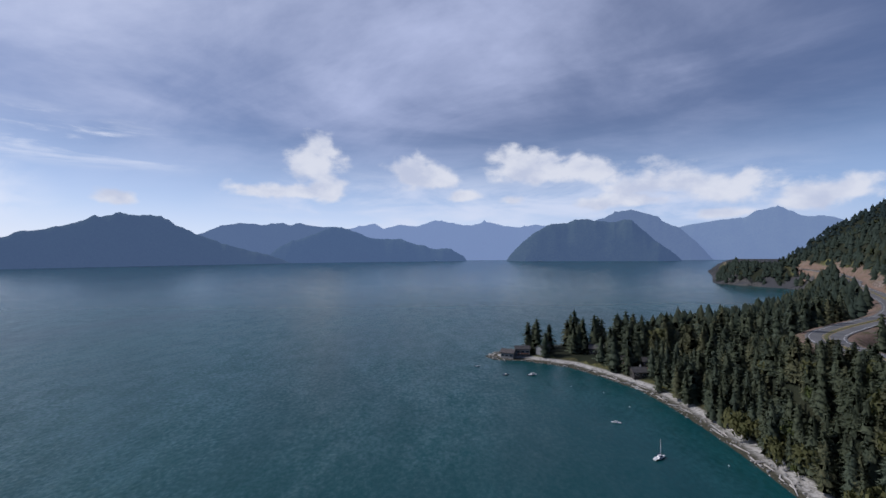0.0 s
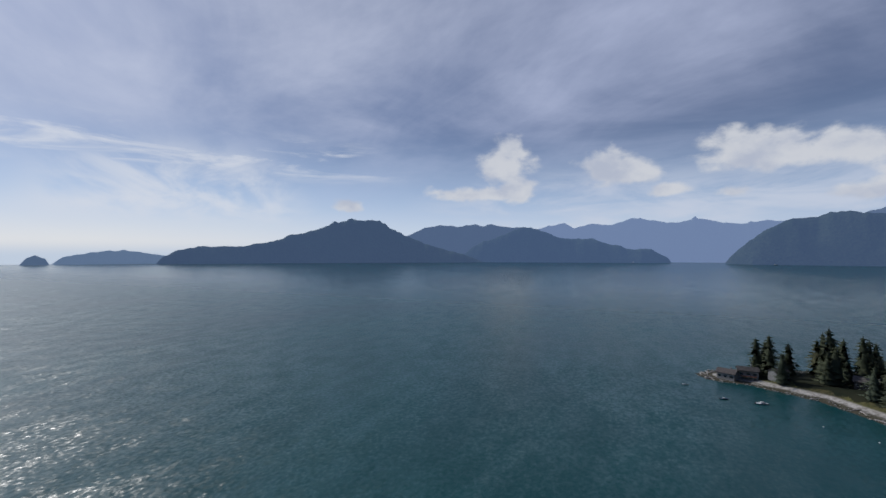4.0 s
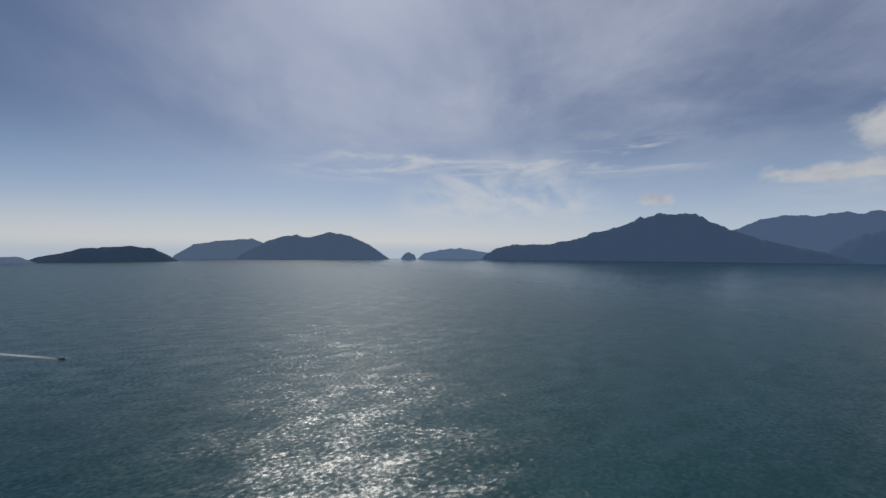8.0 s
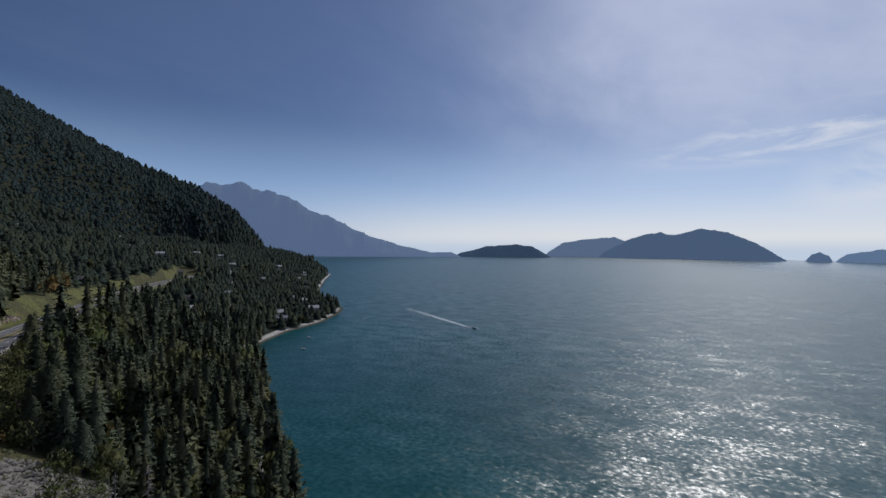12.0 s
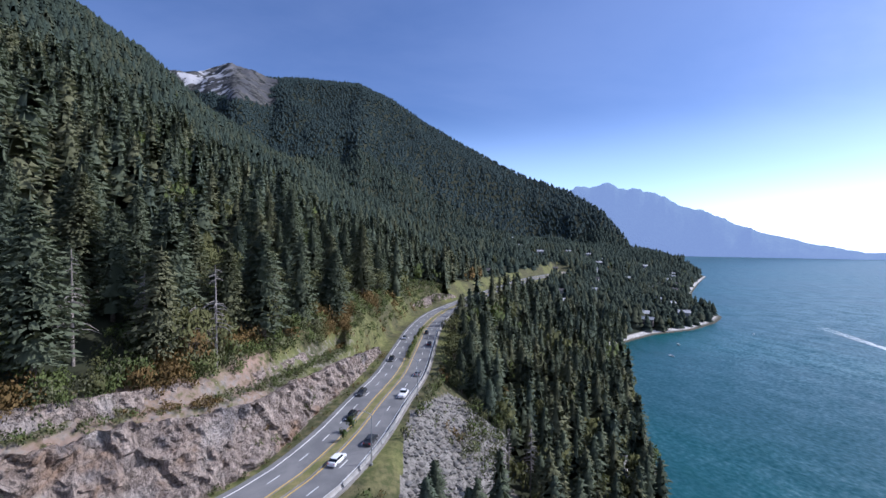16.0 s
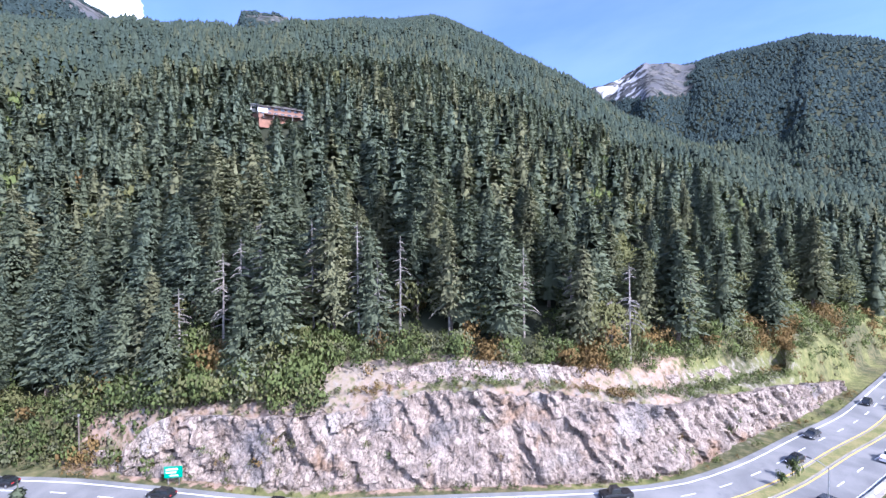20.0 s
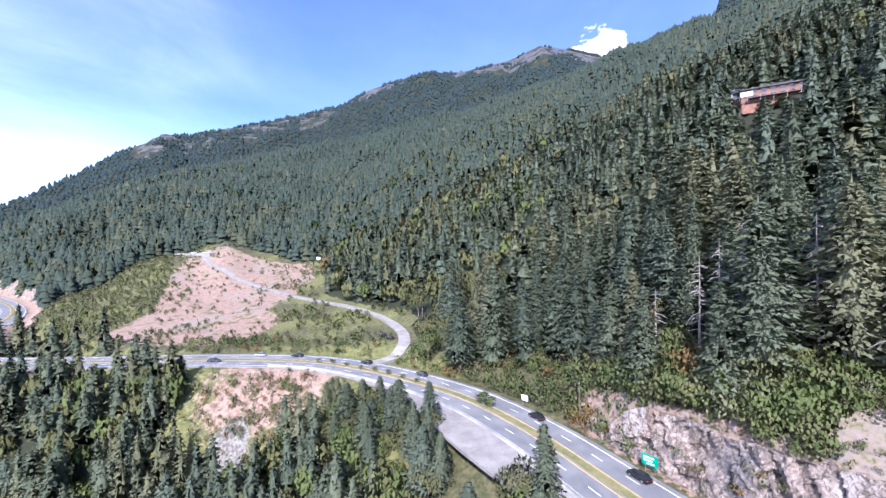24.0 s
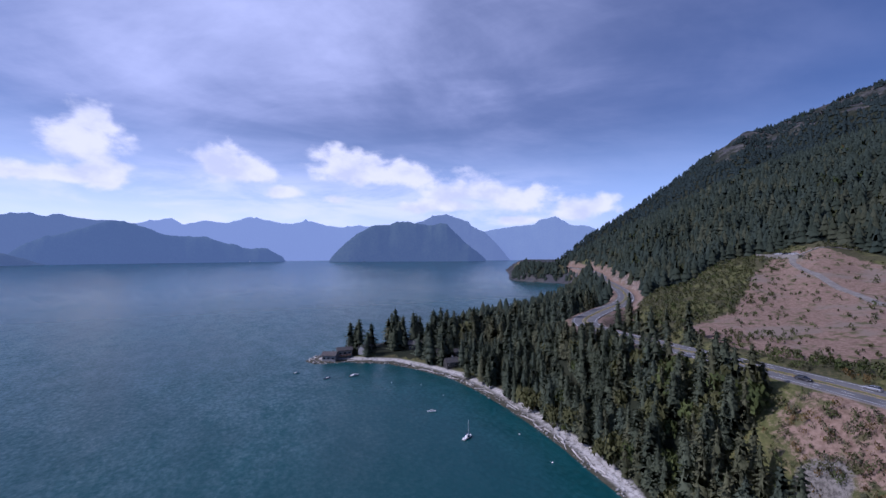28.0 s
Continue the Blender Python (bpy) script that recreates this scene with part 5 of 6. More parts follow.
S_N = s_of(170, 110)
xs, ys = zip(beside_road(S_N, S_CUT0 + 4, 11, 26, 330, 1), beside_road(S_CUT0 - 6, S_CUT1, 22.8, 29, 330, 2), beside_road(S_CUT0 + 12, S_CUT1, 16.2, 20.8, 560, 8), beside_road(S_CUT1 - 25, S_CUT1 + 150, 14.5, 30, 720, 3),
             beside_road(S_N, S_CUT1 + 60, -22, -12.5, 180, 4), beside_road(s_of(-22, -100), s_of(-50, -150), -34, -12.2, 150, 14), beside_road(S_CUT0, S_CUT1, 9.3, 10.9, 130, 5), beside_road(S_CUT0 - 55, S_CUT0 + 36, 15, 46, 520, 6), beside_road(S_CUT0 + 20, S_CUT1 + 20, 22, 52, 380, 7), beside_road(S_CUT0 - 4, S_CUT0 + 48, 17, 25, 130, 9), beside_road(S_CUT0 - 30, S_CUT0 + 20, 11.5, 18, 160, 10))
sx, sy = np.concatenate(xs), np.concatenate(ys)
keep = (~(inside(sx, sy, SCREE)) | (rs.uniform(0, 1, sx.size) < 0.5)) & (to_lines(sx, sy, GRAVEL_XY)[0] > 5) & ~((np.hypot((sx - 98) / 26, (sy + 12) / 11) < 1))
sx, sy = sx[keep], sy[keep]
d_s, s_s = road_at(sx, sy)[:2]
size = np.where(d_s < 12, 1.1, np.where((d_s > 15.5) & (d_s < 21.2) & (s_s > S_CUT0 + 18) & (s_s < S_CUT1), 1.5, np.where((d_s > 22.5) & (s_s > S_CUT0 - 30) & (s_s < S_CUT1 + 30), 4.3, 3.0)))
size = np.where((s_s > S_CUT0 - 4) & (s_s < S_CUT0 + 48) & (d_s > 17) & (d_s < 25) & (rs.uniform(0, 1, size.size) < 0.6), 6.0, size)
edge = size > 4
shrub_tone = np.where(vnoise(sx, sy, 9, 71, 2) > np.where(d_s > 20, 0.24, 0.36), 4, rs.choice([3, 5, 5, 2, 5], sx.size))
sapling_kinds = [broadleaf(rng, 150, 0.064) for _ in range(5)]
shrubs("roadside_shrubs", sx[~edge], sy[~edge], size[~edge], shrub_tone[~edge], "green and yellow roadside shrubs")
shrubs("edge_saplings", sx[edge], sy[edge], size[edge], shrub_tone[edge], "leafy saplings and bushes along the wood's edge", sapling_kinds)
fs = np.concatenate([rs.uniform(S_CUT0 + 2, S_CUT0 + 48, 44), rs.uniform(S_CUT0 + 48, S_CUT1 - 6, 26)])
ft = rs.uniform(0.03, 0.75, 70) ** 1.3
fp = np.array([on_road(s, face_off(s) - 0.3 + 0.3 * t * cut_height(s)) for s, t in zip(fs, ft)])
fh = rs.uniform(0.9, 2.6, 70)
joined("rock_face_shrubs", shrub_kinds, fp[:, 0], fp[:, 1], fp[:, 2] + ft * cut_height(fs) - 0.9, fh, fh * 0.6, rs.randint(0, 5, 70), rs.choice([3, 5, 3, 4], 70), "small shrubs rooted in the rock face", "shrub")
cx, cy = rs.uniform(170, 480, 7200), rs.uniform(-2, 295, 7200)
keep = inside(cx, cy, CLEARING) & (road_at(cx, cy)[0] > 13) & (to_lines(cx, cy, GRAVEL_XY)[0] > 4)
cx, cy = cx[keep], cy[keep]
on_soil = inside(cx, cy, SOIL)
keep = ~on_soil & ((vnoise(cx, cy, 16, 63) > 0.02) | (bearing(cx, cy) > 300)) | on_soil & ((vnoise(cx, cy, 45, 61) > 0.06) & (rs.uniform(0, 1, cx.size) < 0.7) | (rs.uniform(0, 1, cx.size) < 0.13))
shrubs("clearing_scrub", cx[keep], cy[keep], np.where(on_soil[keep], 2.3, 2.8), rs.choice([3, 3, 2, 3, 5], keep.sum()), "low green scrub on the cleared slope", scrub_kinds)
ox, oy = rs.normal(138, 13, 420), rs.normal(56, 18, 420)
keep = (road_at(ox, oy)[0] > 14) & (to_lines(ox, oy, SHORE)[0] > 10)
shrubs("seaward_scrub", ox[keep], oy[keep], np.full(keep.sum(), 2.4), rs.choice([3, 3, 4, 5, 2], keep.sum()), "scrub on the open bank below the highway")

MEDIAN_BUSH = [crown_mesh(*broadleaf(rng, 260, 0.1), LEAVES_OB[5], 1.6) for _ in range(2)]
BUSH_STEM = trunk_mesh(0.6, 0.035, 4)


def bush(x, y, hgt, wid, label):
    b = thing("shrub", label, "shrub", "shrubs on the median")
    part("stem", BUSH_STEM, None, b)
    part("foliage", MEDIAN_BUSH[int(abs(x)) % 2], None, b)
    b.matrix_basis = pose(x, y, road_at(np.array([x]), np.array([y]))[2][0] + 0.1, 0, 0, rng.uniform(0, 360)) @ Matrix.Diagonal((wid, wid, hgt, 1))


for s, o, hgt, wid in [(s_of(114, -16), 0, 3.6, 2.4), (s_of(111, -17), 0, 3.2, 2.2), (s_of(-14, -97), 0.1, 4.2, 1.3), (s_of(-12, -93), 0, 3.0, 1.1)] + \
        [(s_of(-46, -145) + i * 2.6, 0, 3.0 + 0.8 * math.sin(i * 2.1), 1.2) for i in range(11)] + [(s_of(160, 40) + i * 6.5, 0, 1.6 + 0.5 * math.sin(i * 1.7), 1.3) for i in range(8)] + \
        [(s_of(-62, -178) + i * 4.0, 0, 2.2 + 0.5 * math.sin(i), 1.1) for i in range(6)]:
    x, y, _, _ = on_road(s, o)
    bush(x, y, hgt, wid, "green bush growing in the highway median")


# ---- dead trees ----
def dead_tree(x, y, hgt, boughs, label, seed):
    r_ = random.Random(seed)
    t = thing("dead_tree", label, "tree", "dead trees at the wood's edge")
    bm = bmesh.new()
    bend = r_.uniform(-0.03, 0.03)
    tube(bm, [(0, 0, -0.6), (bend * hgt * 0.2, 0, hgt * 0.3), (bend * hgt * 0.3, bend * hgt * 0.2, hgt * 0.7), (bend * hgt * 0.5, 0, hgt)], [0.3, 0.24, 0.15, 0.05], 7)
    part("trunk", bm, DEADWOOD, t)
    for i in range(boughs):
        z = hgt * r_.uniform(0.3, 0.96)
        a, ln = r_.uniform(0, 6.28), r_.uniform(1.6, 5.4) * (1.2 - z / hgt)
        bm = bmesh.new()
        q = bend * hgt * 0.3
        c, s = math.cos(a), math.sin(a)
        tube(bm, [(q, 0, z), (q + c * ln * 0.6, s * ln * 0.6, z - ln * 0.12), (q + c * ln, s * ln, z - ln * r_.uniform(0.2, 0.55))], [0.11, 0.08, 0.035], 4)
        if r_.random() < 0.6:
            tube(bm, [(q + c * ln * 0.5, s * ln * 0.5, z - ln * 0.1), (q + c * ln * 0.75 - s * ln * 0.25, s * ln * 0.75 + c * ln * 0.25, z - ln * 0.35)], [0.045, 0.012], 4)
        part("branch", bm, DEADWOOD, t)
    t.matrix_basis = pose(x, y, ground_at(x, y))


for i, (x, y, hgt, nb) in enumerate([(79, -52, 21, 24), (76, -54, 23, 26), (73, -56, 26, 24), (63.5, -61, 25, 32), (60.5, -62, 26, 32), (54.5, -64, 25, 24), (51, -65.5, 18, 14),
                                     (49, -70, 21, 16), (68, -58, 19, 20), (20, -91, 16, 14), (8.5, -92, 20, 24), (12, -92, 12, 10), (110, -45, 11, 3), (-72, -104, 22, 46),
                                     (-62, -100, 17, 24), (41, -76, 18, 14), (28.5, -86, 19, 16), (-2, -108, 18, 14), (87, -48, 16, 14)]):
    if hgt < 21 or x > 0:
        x, y, hgt = x * 1.085, y * 1.085, hgt * 1.08
    dead_tree(x, y, hgt, nb + 16, "bare bleached dead conifer at the wood's edge", 100 + i)


# ---- vehicles ----
TYRE = plain("black_rubber", (0.02, 0.02, 0.02), 0.85)
RIM = plain("alloy_grey", (0.4, 0.4, 0.41), 0.35, 0.8)
CAR_GLASS = plain("dark_car_glass", (0.015, 0.018, 0.02), 0.08, 0.0, 0.8)
LAMP = plain("clear_headlight", (0.7, 0.7, 0.68), 0.15)
TAIL = plain("red_tail_light", (0.4, 0.02, 0.02), 0.25)
PAINTS = {n: plain(n + "_car_paint", c, 0.25, m) for n, c, m in (("white", (0.75, 0.75, 0.74), 0.0), ("black", (0.015, 0.015, 0.017), 0.2), ("dark grey", (0.06, 0.062, 0.066), 0.4),
                                                                 ("silver", (0.45, 0.46, 0.47), 0.6), ("blue", (0.05, 0.11, 0.25), 0.3), ("red", (0.3, 0.03, 0.025), 0.2))}


def loft(bm, sections, close=True):
    """Skins rings of points, each a list of corners."""
    rings = [[bm.verts.new(p) for p in sec] for sec in sections]
    n = len(rings[0])
    for a, b in zip(rings, rings[1:]):
        for j in range(n):
            bm.faces.new((a[j], b[j], b[(j + 1) % n], a[(j + 1) % n]))
    if close:
        bm.faces.new(rings[0])
        bm.faces.new(rings[-1][::-1])
    return bm


def car_kit(style):
    """Meshes of one kind of car, shared by its repeats: (name, mesh, at, under)."""
    L, W = (5.3, 1.95) if style == "pickup" else (4.6, 1.84)
    bm = bmesh.new()
    xs_ = [-L / 2, -L / 2 + 0.12, -L * 0.3, 0, L * 0.24, L / 2 - 0.35, L / 2 - 0.05, L / 2]
    tops = [0.78, 0.98, 1.0, 0.97, 0.93, 0.84, 0.68, 0.52] if style == "car" else [0.95, 1.05, 1.05, 1.02, 1.02, 0.95, 0.82, 0.6]
    secs = []
    for x, t in zip(xs_, tops):
        w_ = W / 2 * (0.86 if abs(x) > L / 2 - 0.2 else 1.0)
        secs.append([(x, -w_, 0.28), (x, -w_ * 1.0, t * 0.72), (x, -w_ * 0.9, t), (x, w_ * 0.9, t), (x, w_, t * 0.72), (x, w_, 0.28)])
    loft(bm, secs)
    body = bpy.data.meshes.new("body")
    bm.to_mesh(body)
    bm.free()
    bm = bmesh.new()
    c0, c1, c2, c3, hz = (-L * 0.44, -L * 0.3, L * 0.08, L * 0.26, 1.46) if style == "car" else (-L * 0.14, -L * 0.08, L * 0.13, L * 0.24, 1.8)
    loft(bm, [[(c0, -0.8, 0.9), (c0, 0.8, 0.9), (c0 + 0.05, 0.76, 0.96), (c0 + 0.05, -0.76, 0.96)], [(c1, -0.82, 0.9), (c1, 0.82, 0.9), (c1, 0.66, hz - 0.06), (c1, -0.66, hz - 0.06)],
              [(c2, -0.82, 0.9), (c2, 0.82, 0.9), (c2, 0.66, hz - 0.06), (c2, -0.66, hz - 0.06)], [(c3, -0.8, 0.88), (c3, 0.8, 0.88), (c3 - 0.05, 0.75, 0.94), (c3 - 0.05, -0.75, 0.94)]])
    glass = bpy.data.meshes.new("windows")
    bm.to_mesh(glass)
    bm.free()
    glass.materials.append(CAR_GLASS)
    bm = bmesh.new()
    box(bm, (c2 - c1 + 0.24, 1.36, 0.07), ((c1 + c2) / 2, 0, hz - 0.07), 0, 0.94)
    roof = bpy.data.meshes.new("roof")
    bm.to_mesh(roof)
    bm.free()
    bm = bmesh.new()
    tube(bm, [(0, -0.11, 0), (0, 0.11, 0)], [0.34, 0.34], 14)
    tyre = bpy.data.meshes.new("wheel")
    bm.to_mesh(tyre)
    bm.free()
    tyre.materials.append(TYRE)
    bm = bmesh.new()
    tube(bm, [(0, -0.125, 0), (0, 0.125, 0)], [0.21, 0.21], 10)
    rim = bpy.data.meshes.new("rim")
    bm.to_mesh(rim)
    bm.free()
    rim.materials.append(RIM)
    lights = []
    for nm, mat in (("headlight", LAMP), ("tail_light", TAIL)):
        bm = bmesh.new()
        box(bm, (0.1, 0.34, 0.14))
        me = bpy.data.meshes.new(nm)
        bm.to_mesh(me)
        bm.free()
        me.materials.append(mat)
        lights.append(me)
    return L, W, body, glass, roof, tyre, rim, lights


KITS = {k: car_kit(k) for k in ("car", "pickup")}
BODIES = {}


def car(x, y, z, heading, paint, style="car", group="cars on the highway", state="driving on the highway"):
    L, W, body, glass, roof, tyre, rim, lights = KITS[style]
    if (style, paint) not in BODIES:
        made = []
        for me in (body, roof):
            me = me.copy()
            me.materials.append(PAINTS[paint])
            made.append(me)
        BODIES[style, paint] = made
    b, r = BODIES[style, paint]
    kind = "pickup_truck" if style == "pickup" else "car"
    t = thing(kind, f"{paint} {'pickup truck' if style == 'pickup' else 'passenger car'} {state}", "truck" if style == "pickup" else "car", group)
    part("body", b, None, t)
    part("window_glass", glass, None, t, "dark tinted windows")
    part("roof", r, None, t)
    for sx_, sy_ in ((1, 1), (1, -1), (-1, 1), (-1, -1)):
        wheel = part("wheel", tyre, None, t)
        wheel.matrix_basis = pose(sx_ * L * 0.3, sy_ * (W / 2 - 0.1), 0.34)
        part("rim", rim, None, wheel)
    for sy_ in (1, -1):
        part("headlight", lights[0], None, t).matrix_basis = pose(L / 2 - 0.05, sy_ * 0.6, 0.52)
        part("tail_light", lights[1], None, t).matrix_basis = pose(-L / 2 + 0.02, sy_ * 0.62, 0.7)
    t.matrix_basis = pose(x, y, z, 0, 0, heading)


for x, y, paint, style in [(-13, -82, "white", "car"), (-19, -102, "black", "car"), (-25, -117, "dark grey", "car"), (-36, -111, "white", "pickup"), (-40, -148, "black", "car"),
                           (-63, -164, "dark grey", "car"), (-55, -179, "silver", "car"), (-69, -185, "black", "car"), (165, 80, "dark grey", "car"), (171, 66, "silver", "car"), (172, 50, "black", "car"),
                           (163, 18, "black", "car"), (104, -29, "black", "car"), (76, -41, "black", "car"), (57, -47, "black", "car"), (-22, -87, "dark grey", "car"), (9, -74, "black", "pickup"),
                           (141, 1, "dark grey", "car"), (-48, -126, "silver", "car")]:
    s, side = s_of(x, y), road_at(np.array([float(x)]), np.array([float(y)]))[3][0]
    d = road_at(np.array([float(x)]), np.array([float(y)]))[0][0]
    lane = 2.85 if d < 4.9 else 5.85
    px, py, pz, hd = on_road(s, lane if side > 0 else -lane)
    car(px, py, pz + 0.01, hd + (180 if side > 0 else 0), paint, style)

# ---- gravel track and the lot on the spur ----
track_rows = GRAVEL_LINE.copy()
track_rows[:, 2] = height(track_rows[:, 0], track_rows[:, 1])
track_rows[:, 2] = np.convolve(np.pad(track_rows[:, 2], 4, mode="edge"), np.ones(9) / 9, "valid") + 0.45
run_s = np.concatenate([[0], np.cumsum(np.hypot(*np.diff(track_rows[:, :2], axis=0).T))])
track_rows[:, 2] = np.maximum(track_rows[:, 2], 0) + (43.06 - track_rows[:, 2]) * (1 - smooth(run_s, 3, 24))
track_rows[:, 2] = np.maximum(track_rows[:, 2], height(track_rows[:, 0], track_rows[:, 1]) + 0.4)
TRACK = two_tone("pale_crushed_rock", (0.17, 0.155, 0.135), (0.29, 0.27, 0.24), 0.25, 0.95, 3.0, 0.08)
track = thing("gravel_track", "pale gravel track climbing over the cleared spur", "road", kind="structure")
ribbon("track_bed", TRACK, (-2.5, 2.5), 0.0, 1.6, line=track_rows, left=along(track_rows), parent=track)
SIDE = curve_through([(436, 222, 0), (452, 205, 0), (470, 190, 0), (486, 178, 0), (500, 158, 0)], 4.0)
SIDE[:, 2] = height(SIDE[:, 0], SIDE[:, 1]) + 0.5
ribbon("side_track", TRACK, (-2.0, 2.0), 0.0, 1.6, line=SIDE, left=along(SIDE), parent=track)
LOT = np.array([(437 + i * 3.0, 210 + i * 6.0, 0) for i in range(9)], float)
LOT[:, 2] = height(LOT[:, 0], LOT[:, 1]).mean() + 1.0
ribbon("lot_surface", TRACK, (-9.0, 9.0), 0.0, 4.0, line=LOT, left=along(LOT), parent=track, label="pale gravel parking lot")
for i, (dx, paint, style) in enumerate([(-4, "white", "pickup"), (0, "white", "car"), (4, "silver", "car"), (8, "black", "car"), (12, "white", "pickup"), (17, "white", "car"), (21, "dark grey", "car")]):
    car(442 + dx * 0.45 - 3, 224 + dx * 0.9, LOT[0, 2] + 0.02, 150 + 6 * math.sin(i), paint, style, "cars parked on the lot", "parked on the gravel lot")
car(184, 16, ground_at(184, 16) + 0.2, 40, "black", "car", "cars beside the track", "parked beside the gravel track")
car(190, 20, ground_at(190, 20) + 0.2, 55, "dark grey", "car", "cars beside the track", "parked beside the gravel track")


# ---- roadside poles and signs ----
def lamp_post(x, y, z, hgt, heading):
    t = thing("street_lamp", "tall slim grey steel lamp post beside the highway", "street lamp", "lamp posts along the highway")
    bm = bmesh.new()
    tube(bm, [(0, 0, -0.5), (0, 0, hgt)], [0.11, 0.07], 8)
    part("pole", bm, STEEL, t)
    bm = bmesh.new()
    tube(bm, [(0, 0, hgt - 0.1), (1.2, 0, hgt + 0.35), (2.2, 0, hgt + 0.4)], [0.05, 0.045, 0.04], 6)
    part("arm", bm, STEEL, t)
    bm = bmesh.new()
    box(bm, (0.7, 0.28, 0.14), (2.4, 0, hgt + 0.33), 0, 0.8)
    part("lamp_head", bm, DARK_STEEL, t)
    bm = bmesh.new()
    box(bm, (0.5, 0.5, 0.35), (0, 0, -0.25))
    part("footing", bm, CONCRETE, t)
    t.matrix_basis = pose(x, y, z, 0, 0, heading)


for s in (s_of(-18, -80), s_of(-38, -112), s_of(-58, -150)):
    x, y, z, hd = on_road(s, -9.4)
    lamp_post(x, y, z, 9.5, hd + 90)


def utility_pole(x, y, hgt, label):
    t = thing("utility_pole", label, "pole", "poles along the highway")
    bm = bmesh.new()
    tube(bm, [(0, 0, -0.5), (0, 0, hgt)], [0.16, 0.11], 8)
    part("pole", bm, BARK, t)
    bm = bmesh.new()
    box(bm, (0.3, 0.3, 0.4), (0, 0, hgt - 0.3))
    part("cap", bm, STEEL, t)
    t.matrix_basis = pose(x, y, ground_at(x, y))


utility_pole(102, -37, 8.5, "weathered wooden pole on the grassy bank")
utility_pole(196, 2, 9.0, "weathered wooden pole beside the gravel track")

SIGN_GREEN = plain("green_sign_sheeting", (0.0, 0.24, 0.15), 0.4)
SIGN_WHITE = plain("white_sign_sheeting", (0.75, 0.75, 0.74), 0.4)


def road_sign(s, o, size, low, mat, label, bars, turn):
    x, y, _, hd = on_road(s, o)
    t = thing("road_sign", label, "sign")
    for px in (-size[0] * 0.3, size[0] * 0.3):
        bm = bmesh.new()
        box(bm, (0.09, 0.09, low + size[1] + 0.4), (px, 0, -0.4))
        part("post", bm, STEEL, t)
    bm = bmesh.new()
    box(bm, (size[0], 0.05, size[1]), (0, -0.08, low))
    board = part("board", bm, mat, t)
    for bx, bz, bw, bh in bars:
        bm = bmesh.new()
        box(bm, (bw, 0.012, bh), (bx, -0.112, low + bz))
        part("lettering_bar", bm, SIGN_WHITE if mat is SIGN_GREEN else DARK_STEEL, board)
    t.matrix_basis = pose(x, y, ground_at(x, y), 0, 0, turn)


road_sign(s_of(77, -40), 9.9, (3.0, 2.0), 1.3, SIGN_GREEN, "green highway direction sign on two steel posts", [(-0.2, 1.35, 2.0, 0.28), (-0.35, 0.8, 1.7, 0.26), (0.1, 0.28, 1.4, 0.22)], 216)
road_sign(s_of(112, -23), 10.6, (1.9, 1.5), 0.9, SIGN_WHITE, "white roadside notice board on two posts", [(0, 0.95, 1.3, 0.12), (0, 0.6, 1.1, 0.1)], 226)

# ---- houses ----
WOOD_WALL = two_tone("stained_cedar_siding", (0.14, 0.07, 0.048), (0.235, 0.118, 0.078), 0.5, 0.7)
PALE_WALL = two_tone("cream_siding", (0.34, 0.32, 0.29), (0.5, 0.475, 0.44), 0.4, 0.7)
DARK_WALL = two_tone("dark_stained_siding", (0.05, 0.045, 0.042), (0.1, 0.09, 0.082), 0.5, 0.7)
GREY_WALL = two_tone("grey_siding", (0.24, 0.24, 0.24), (0.36, 0.36, 0.35), 0.4, 0.7)
ROOF_DARK = two_tone("dark_roof_shingle", (0.06, 0.055, 0.055), (0.13, 0.12, 0.115), 0.5, 0.9)
ROOF_PALE = two_tone("pale_metal_roof", (0.25, 0.26, 0.27), (0.42, 0.42, 0.42), 0.5, 0.5)
PANE = plain("window_glass", (0.03, 0.04, 0.05), 0.05, 0.0, 0.9)
TRIM = plain("white_trim", (0.5, 0.5, 0.49), 0.6)


